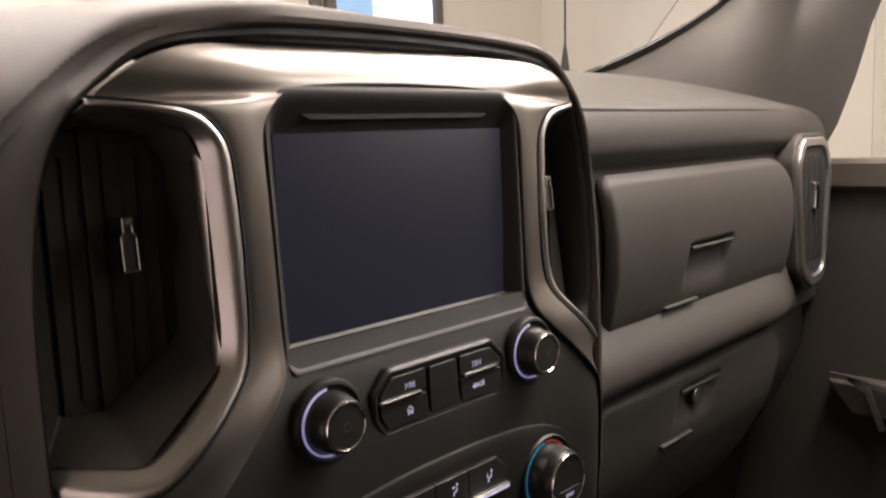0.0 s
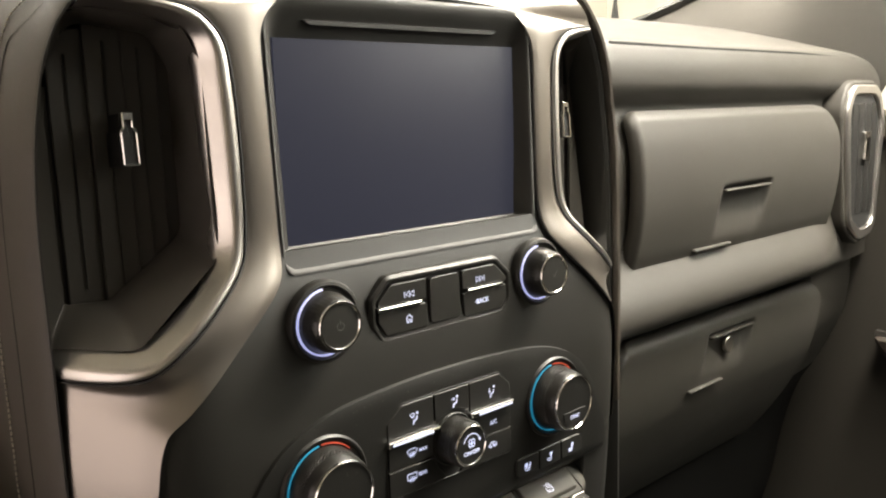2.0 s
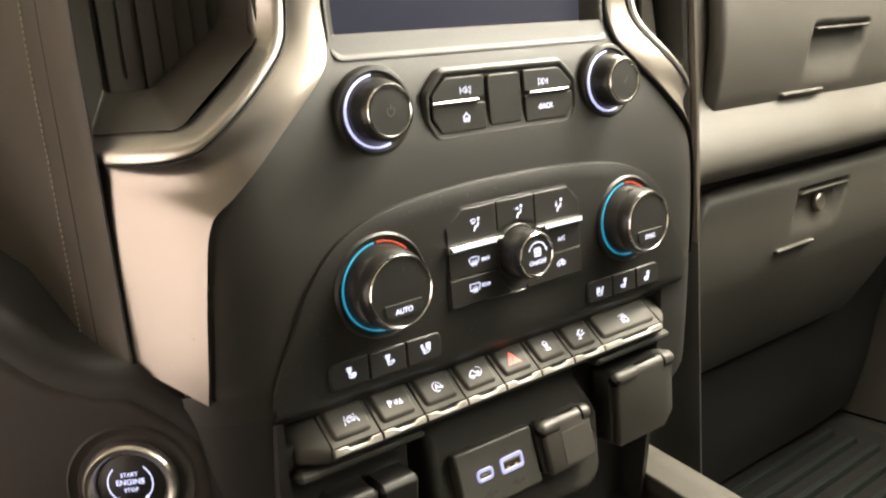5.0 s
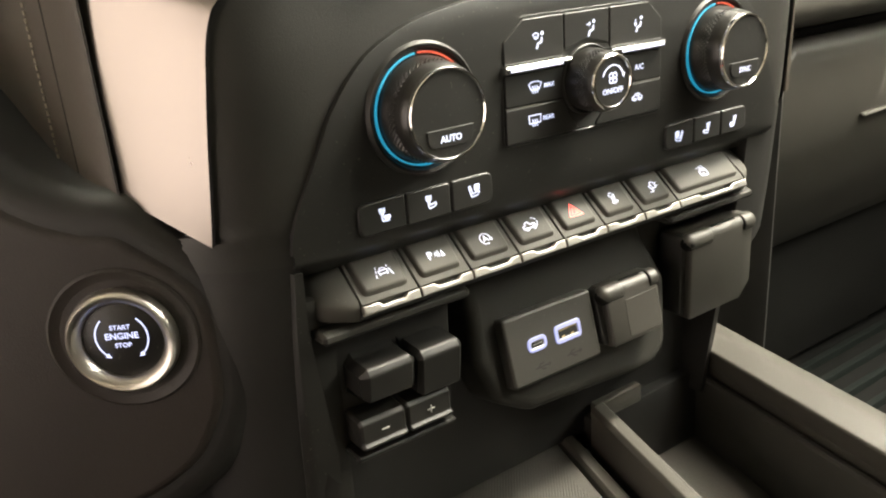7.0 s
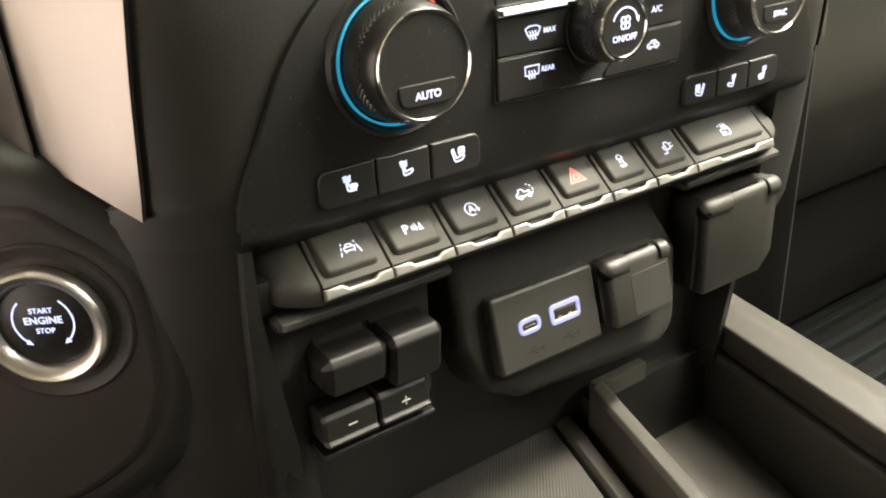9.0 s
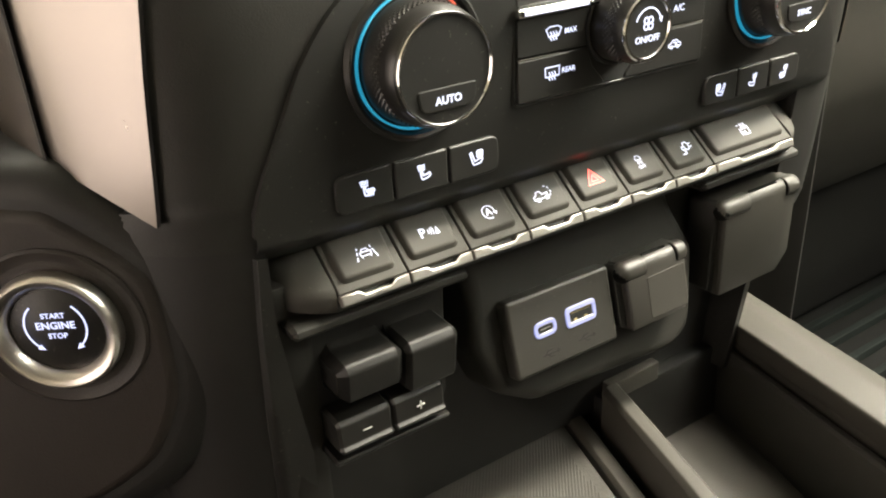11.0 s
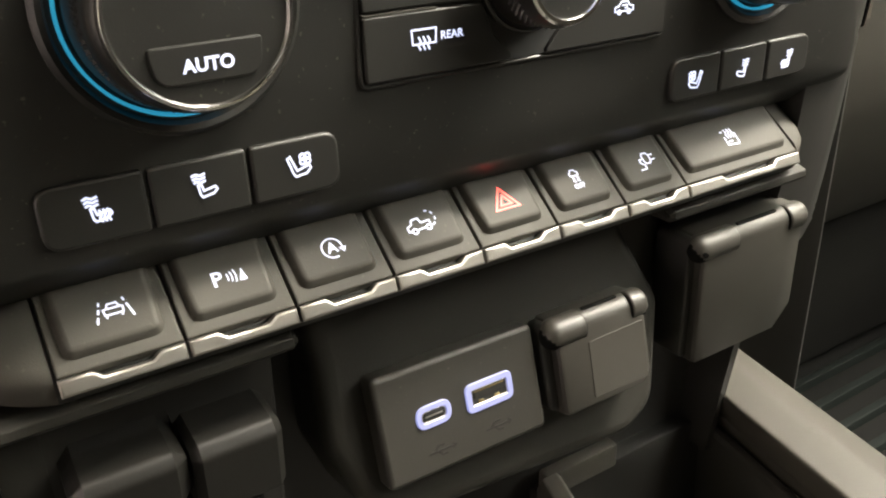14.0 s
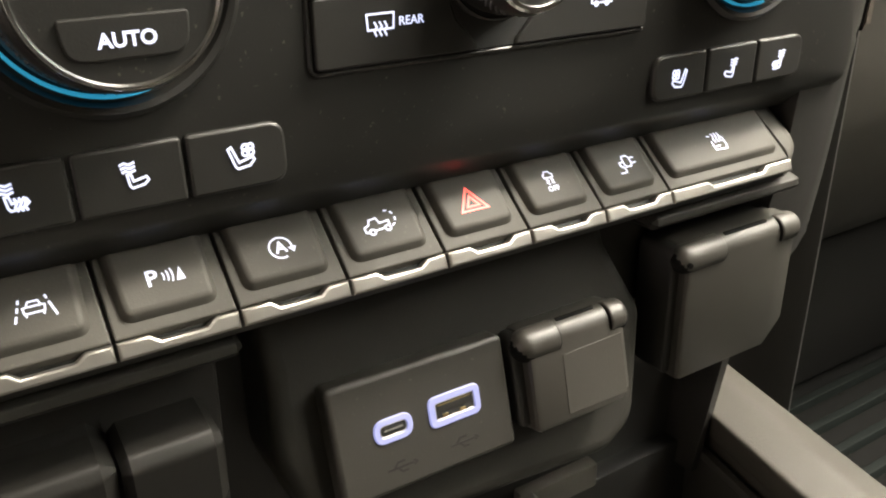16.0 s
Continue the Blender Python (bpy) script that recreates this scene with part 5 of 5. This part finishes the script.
part("slider_cap", prism(rpoly([(0.334, 1.0485), (0.3150, 1.0485), (0.3125, 1.0680), (0.3152, 1.0714), (0.3320, 1.0722), (0.3345, 1.0745)], [0.001, 0.002, 0.003, 0.003, 0.002, 0.001], 5), 0.2233, 0.2470, 0.0022), SLIDER, tbc)
for x0, x1, cx, s in ((0.1928, 0.2161, 0.2048, "-"), (0.2167, 0.2405, 0.2290, "+")):
    btn = part("button", prism(rpoly([(0.332, 1.0325), (0.3165, 1.0328), (0.3146, 1.0340), (0.3142, 1.0352), (0.3160, 1.0362), (0.3162, 1.0455), (0.3180, 1.0472), (0.332, 1.0478)], [0.001, 0.001, 0.0006, 0.0006, 0.0012, 0.002, 0.001, 0.001], 3), x0, x1, 0.0012), SLIDER, tbc)
    lines = [[(-0.0019, 0), (0.0019, 0)]] + ([[(0, -0.0019), (0, 0.0019)]] if s == "+" else [])
    part("sign", strokes(lines, face_m(cx, 0.3160, 1.0405), 0.0005, 0, 0.0003), SIGN, btn, "pale printed sign")
part("bay_side", box(0.1775, 0.3290, 0.985, 0.1935, 0.3530, 1.0930, 0.003), HOUSING, stack, "dark cheek beside the controller")
part("bay_top", box(0.1775, 0.3250, 1.0915, 0.1990, 0.3520, 1.1060, 0.003), HOUSING, stack)
part("lower_lip", prism(rpoly([(0.336, 1.0275), (0.3168, 1.0278), (0.3160, 1.0290), (0.3166, 1.0302), (0.336, 1.0305)], 0.0005), 0.1906, 0.2430, 0.001), SLIDER, tbc)

# ---- usb panel ----
usb = thing("usb_panel", (0.33, 0.33, 1.002), "grey panel with lit usb-c and usb-a charging ports", "usb panel")
USB_HOUSING = [(0.2900, -0.0520), (0.3760, -0.0580), (0.3900, -0.0500), (0.3985, -0.0110), (0.3860, 0.0150), (0.3840, 0.0300), (0.2620, 0.0300), (0.2640, 0.0070), (0.2622, -0.0180), (0.2700, -0.0410)]
UM = face_m(0, 0.3222, 1.0655, 14)
part("housing", slab(rpoly(USB_HOUSING, [0.016, 0.014, 0.014, 0.010, 0.006, 0.001, 0.001, 0.006, 0.012, 0.016], 6), UM, -0.03, -0.0068, 0.0060, 6), HOUSING, usb)
part("plate", slab(rpoly([(0.2767, -0.0354), (0.3350, -0.0360), (0.3346, -0.0002), (0.2765, 0.0004)], 0.0022), UM, -0.008, 0.0, 0.0016, 4), PLATE, usb, "raised grey plate")


def port(cx, cz, w, h, r, rim, inner):
    m = UM @ Matrix.Translation((cx, cz, 0))
    o = rect(-w / 2, -h / 2, w / 2, h / 2, r, 6)
    i = rect(-w / 2 + rim, -h / 2 + rim, w / 2 - rim, h / 2 - rim, max(0.0006, r - rim), 6)
    p = part("port", frame_ring(o, i, m, -0.0005, 0.0006, 0.0003), HALO_W, usb, "port with glowing pale violet rim")
    j = inset(i, 0.0003)
    part("shell", frame_ring(i, j, m, -0.001, 0.0004, 0.0001), STRIP, p, "thin metal shell")
    part("well", slab(j, m, -0.0005, 0.00015, 0.00005), RUBBER, p, "dark port opening")
    part("tongue", slab(rect(-inner / 2, -h * 0.02, inner / 2, h * 0.16, 0.0002), m, 0, 0.00045, 0.0001), DARK, p)
    if w > 0.015:
        for d in (-0.0034, 0.0026):
            part("spring", slab(rect(d - 0.0009, -h / 2 + rim + 0.0005, d + 0.0009, -h / 2 + rim + 0.0013, 0.0002), m, 0, 0.0005, 0.0001), GOLD, p, "small metal spring")
        part("bright_bar", slab(rect(-inner / 2, h * 0.17, inner / 2, h * 0.20), m, 0, 0.0005, 0.0001), GOLD, p)
    else:
        part("bright_bar", slab(rect(-inner / 2, -0.0002, inner / 2, 0.0004, 0.0002), m, 0, 0.0005, 0.0001), STRIP, p)


HALO_W = material("port_halo", (0.15, 0.15, 0.22), 0.5, vary=0.0, emit=(0.44, 0.48, 1.0), power=0.24)
port(0.2948, -0.0166, 0.0124, 0.0074, 0.0036, 0.0019, 0.0060)
port(0.3152, -0.0166, 0.0176, 0.0096, 0.0026, 0.0022, 0.0112)
for cx, cz in ((0.2955, -0.0283), (0.3164, -0.0283)):
    part("usb_sign", strokes([[(-0.0048, -0.0004), (0.0044, -0.0004)], [(-0.0026, -0.0004), (-0.0010, 0.0014), (0.0014, 0.0014)], [(-0.0014, -0.0004), (0.0002, -0.0020), (0.0022, -0.0020)], [(0.0044, 0.0004), (0.0056, -0.0004), (0.0044, -0.0012)]], UM @ Matrix.Translation((cx, cz, 0)) @ Matrix.Diagonal((0.92, 0.92, 1, 1)), 0.0007), RUBBER, usb, "embossed dark usb sign")


# ---- power outlet covers ----
def rolled(x0, x1, z0, z1, y, cut, R, bev, foot):
    """A lid drawn out along x, rolled over at its top; cut slants its lower right corner."""
    def outline(zb):
        arc = [(y + R - R * math.cos(radians(a)), z1 - R + R * math.sin(radians(a))) for a in range(0, 91, 15)]
        return [(y + 0.013, z1), (y + 0.013, zb), (y + foot, zb), (y + 0.3 * foot, zb + 0.3 * foot), (y, zb + foot)] + arc
    loops = []
    for x, zb, d in ((x0, z0, bev), (x0 + 0.3 * bev, z0, 0.3 * bev), (x0 + bev, z0, 0.0), (x1 - max(cut, 2 * bev), z0, 0.0), (x1 - bev, z0 + 0.85 * cut, 0.0), (x1 - 0.3 * bev, z0 + 0.95 * cut, 0.3 * bev), (x1, z0 + cut, bev)):
        pts = outline(zb)
        loops.append([(x, *p) for p in (inset(pts, d) if d else pts)])
    return add_loops(bmesh.new(), loops, cap=(True, True))


def capsule(x0, x1, y, z, r, left, right):
    """A knuckle along x with rounded ends."""
    quarter = [math.pi / 2 * k / 6 for k in range(7)]
    prof = [(x0 + left * (1 - math.sin(q)), r - left * (1 - math.cos(q))) for q in quarter[::-1]]
    prof += [(x1 - right * (1 - math.cos(q)), r - right * (1 - math.sin(q))) for q in quarter[::-1]]
    return add_loops(bmesh.new(), [[(x, y + rr * math.cos(t), z + rr * math.sin(t)) for t in [2 * math.pi * i / 20 for i in range(20)]] for x, rr in prof], cap=(True, True))


def outlet(x0, x1, z0, z1, y, cut, label, lean=0.0):
    o = thing("outlet_cover", ((x0 + x1) / 2, y + 0.012, z0), label, "power outlet", "power outlet covers")
    m = face_m(0, y, 0)
    w = x1 - x0
    skin = KEY_LID if cut < 0.004 else BROWN_KEY
    turn = Matrix.Translation((0, y, z1)) @ Matrix.Rotation(radians(-lean), 4, "X") @ Matrix.Translation((0, -y, -z1))

    def leant(bm):
        bm.transform(turn)
        return bm
    part("base", leant(slab(rpoly([(x0 - 0.003, z0 + 0.002), (x1 - cut, z0 - 0.001), (x1, z0 + cut), (x1, z1 - 0.001), (x0 - 0.003, z1 - 0.001)], 0.003), m, -0.020, -0.0045, 0.001)), DARK, o)
    lid = part("lid", leant(rolled(x0 + 0.0006, x1 - 0.0006, z0, z1, y, cut, 0.0055, 0.0018, 0.002)), skin, o, "hinged plastic lid")
    if cut < 0.004:
        part("panel", leant(slab(rpoly([(x0 + w * 0.32, z0 + 0.003), (x1 - 0.0025, z0 + 0.0025), (x1 - 0.0025, z1 - 0.0100), (x0 + w * 0.32, z1 - 0.0104)], 0.0008), m, -0.001, 0.0002, 0.00015)), skin, lid)
    for a, b, left, right in ((x0 - 0.0030, x0 + w * 0.31, 0.0050, 0.0007), (x1 - w * 0.17, x1 + 0.0008, 0.0007, 0.0022)):
        part("hinge_gap", leant(capsule(a - 0.0002, b + 0.0006, y + 0.0041, z1 - 0.0052, 0.0052, left, right)), GAP, o, "dark shut line")
        part("hinge", leant(capsule(a, b, y + 0.0038, z1 - 0.0048, 0.0052, left, right)), skin, o, "rounded hinge knuckle")
    part("slot", leant(box(x0 + w * 0.36, y + 0.0030, z1 - 0.0012, x1 - w * 0.26, y + 0.0042, z1 + 0.0003)), GAP, o, "narrow dark slot")
    if cut > 0.004:
        part("pin_hole", lathe([(0.0010, -0.002), (0.0010, 0.0004), (0.0001, 0.0004)], face_m(x0 - 0.0005, y - 0.0010, z1 - 0.0052, 0, 20), 10), GAP, o, "small dark pin hole")


KEY_LID = material("lid_plastic", (0.032, 0.0297, 0.0252), 0.45, grain=0.13, grain_scale=2000)
BROWN_KEY = material("outlet_plastic", (0.032, 0.0300, 0.0252), 0.5, grain=0.13, grain_scale=1800)
outlet(0.3398, 0.3790, 1.0328, 1.0660, 0.3170, 0.003, "small grey power outlet cover with hinged lid, closed", 14)
outlet(0.4060, 0.4615, 1.0255, 1.0772, 0.3155, 0.009, "wide dark grey power outlet cover with hinged lid, closed")

# ---- steering column shroud and start button ----
col = thing("column_shroud", (0.10, 0.40, 1.00), "dark brown-black plastic panel around the start button", "dash panel")
cm = face_m(0.116, 0.3610, 1.0985, 0, 33)
so = [tuple(p) for p in smooth_path([(-0.16, -0.13), (-0.06, -0.115), (0.0, -0.0925), (0.0170, -0.0825), (0.0330, -0.0690), (0.0425, -0.0535), (0.0500, -0.0350), (0.0520, -0.0092), (0.0495, 0.0200), (0.0400, 0.0340), (0.0245, 0.0475), (0.0098, 0.0575), (-0.0061, 0.0600), (-0.0239, 0.0680), (-0.0463, 0.0885), (-0.08, 0.118), (-0.16, 0.17)], 80)]
part("rim", slab(so, cm, -0.06, -0.0012, 0.0125, 8), DARK, col, "rounded dark outer rim")
part("panel", slab(inset(so, 0.0150), cm, -0.006, 0.0006, 0.0050, 6), BROWN, col)
cm = cm @ Matrix.Translation((0, 0, 0.0008))
start = thing("start_button", (0.116, 0.36, 1.078), "round black engine start button with silver ring and white lettering", "start button")
part("recess", lathe([(0.0305, -0.001), (0.0303, 0.0003), (0.0292, 0.0010), (0.0270, 0.0002), (0.0235, -0.0006), (0.0001, -0.0006)], cm, 56), BROWN, start)
part("ring", lathe([(0.0222, 0.0), (0.0220, 0.0030), (0.0214, 0.0046), (0.0204, 0.0054), (0.0192, 0.0052), (0.0178, 0.0040), (0.0165, 0.0022), (0.0160, 0.0006)], cm, 64), RINGSILVER, start, "brushed silver ring")
part("cap", lathe([(0.0162, 0.000), (0.0161, 0.0010), (0.0155, 0.0014), (0.0001, 0.0018)], cm, 48), PIANO, start, "glossy black push cap")
tm = cm @ Matrix.Translation((0, 0.0017, 0.0020))
bm = letters("START", 0.0028, tm @ Matrix.Translation((0, 0.0042, 0)), bold=0.00002)
letters("ENGINE", 0.0038, tm @ Matrix.Translation((0, 0.0004, 0)), bm, bold=0.00005)
letters("STOP", 0.0028, tm @ Matrix.Translation((0, -0.0036, 0)), bm, bold=0.00002)
strokes([circle(0, 0, 0.0104, 132, 232, 18), circle(0, 0, 0.0104, -52, 48, 18)], tm, 0.0006, bm=bm)
for a in (232, -52):
    ar = tm @ Matrix.Rotation(radians(a), 4, "Z")
    filled([[(0.0093, 0.0012), (0.0104, -0.0012), (0.0115, 0.0012)]] if a < 0 else [[(0.0093, -0.0012), (0.0115, -0.0012), (0.0104, 0.0012)]], ar, bm=bm)
part("lettering", bm, STARTLIT, start, "white START ENGINE STOP lettering")

# ---- centre console ----
con = thing("centre_console", (0.33, 0.2, 0.70), "dark centre console tray with grey side rail and divider", "console")
part("base", box(0.13, -0.5, 0.70, 0.47, 0.44, 0.905, 0.01), CONSOLE, con)
part("front_wall", box(0.15, 0.412, 0.90, 0.50, 0.44, 1.035, 0.004), CONSOLE, con)


def rail_path(y, x_far, x_near):
    return x_far + (x_near - x_far) * (0.35 - y) / 0.10


def rail(name, prof, mat, y0, y1, xf, xn, label=""):
    """Draws a profile (across, height) out along the console's length."""
    loops = []
    for k in range(11):
        y = y0 + (y1 - y0) * k / 10
        loops.append([(rail_path(y, xf, xn) + a, y, z) for a, z in prof])
    return part(name, add_loops(bmesh.new(), loops, cap=(True, True)), mat, con, label)


rail("side_rail", rpoly([(0.040, 0.70), (0.0407, 0.970), (0.0360, 0.9815), (0.018, 0.9865), (0.0, 0.9835), (0.0055, 0.9680), (0.0055, 0.70)], [0.002, 0.006, 0.009, 0.02, 0.0022, 0.003, 0.002], 6), RAIL, 0.455, -0.30, 0.4535, 0.4335, "grey satin rail")
# Thin strip in key plastic along the rail's outer edge.
rail("rail_edge", rpoly([(0.0385, 0.9740), (0.0412, 0.9720), (0.0412, 0.9700), (0.0375, 0.9700)], 0.0004), KEY, 0.325, -0.30, 0.4535, 0.4335, "thin strip along the outer edge")
rail("rail_lip", rpoly([(0.0055, 0.90), (0.0055, 0.9615), (0.0025, 0.9640), (-0.0002, 0.9635), (-0.0012, 0.9610), (0.0012, 0.90)], 0.0008), CONSOLE, 0.36, -0.30, 0.4535, 0.4335)
rail("divider", rpoly([(0.0062, 0.90), (0.0060, 0.9750), (0.0035, 0.978), (-0.0035, 0.978), (-0.0060, 0.975), (-0.0068, 0.90)], 0.0018), RAIL, 0.3410, -0.30, 0.3623, 0.3333, "grey divider wall")
rail("tray_step", rpoly([(0.0110, 0.90), (0.0106, 0.9540), (0.0085, 0.9565), (0.0020, 0.9565), (0.0, 0.9540), (-0.001, 0.90)], 0.0014), RAIL, 0.40, -0.30, 0.3396, 0.3112, "grey tray step")
rail("tray_gutter", rpoly([(0.008, 0.90), (0.008, 0.9450), (0.0, 0.9450), (0.0, 0.90)], 0.001), CONSOLE, 0.349, -0.30, 0.3500, 0.3212)
rail("bin_floor", rpoly([(0.09, 0.90), (0.09, 0.915), (0.0, 0.915), (0.0, 0.90)], 0.001), MAT, 0.41, -0.30, 0.367, 0.338, "dark rubber bin floor")
rail("tray_mat", rpoly([(0.0, 0.90), (0.0, 0.9535), (-0.16, 0.9535), (-0.16, 0.90)], 0.001), MAT, 0.41, -0.30, 0.3372, 0.3085, "dark grey rubber tray mat")

bm = bmesh.new()
for k in range(300):
    c = -0.26 + 0.0020 * k
    inside = []
    for j in range(67):
        y = 0.12 + 0.0042 * j
        xr = rail_path(y, 0.3352, 0.3065)
        x = c + 0.8 * y
        if xr - 0.16 < x < xr - 0.004:
            inside.append((x, y))
    if len(inside) > 1:
        add_loops(bm, [[(x + 0.78 * a, y - 0.62 * a, 0.9534 + h) for a, h in ((-0.0006, 0), (-0.0003, 0.0003), (0.0003, 0.0003), (0.0006, 0))] for x, y in (inside[0], inside[-1])], close=False)
tagged(part("mat_ribs", bm, MAT, con, "fine rubber ribs", keep=True), kind="stuff")
part("divider_return", box(0.3585, 0.3405, 0.9660, 0.3960, 0.3470, 0.9778, 0.0014), RAIL, con, "grey return of the divider")
part("bin_wall", box(0.3585, 0.3440, 0.9000, 0.4580, 0.3560, 0.9655, 0.002), DARK, con, "dark far wall of the bin")

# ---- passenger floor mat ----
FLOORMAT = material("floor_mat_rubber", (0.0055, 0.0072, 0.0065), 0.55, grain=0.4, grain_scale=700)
# Specular cut; in the footwell this adds to the painted shade.
for dull, level in ((FLOORMAT, 0.15), (FOOTWELL_SHADE, 0.15), (GAP, 0.15), (HOUSING, 0.3), (SLIDER, 0.35)):
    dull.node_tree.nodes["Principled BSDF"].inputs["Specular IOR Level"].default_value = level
fm2 = thing("floor_mat", (0.85, 0.4, 0.70), "black ribbed rubber passenger floor mat", "floor mat")
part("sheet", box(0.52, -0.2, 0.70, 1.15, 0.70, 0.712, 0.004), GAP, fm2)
for k in range(22):
    y = 0.66 - 0.032 * k
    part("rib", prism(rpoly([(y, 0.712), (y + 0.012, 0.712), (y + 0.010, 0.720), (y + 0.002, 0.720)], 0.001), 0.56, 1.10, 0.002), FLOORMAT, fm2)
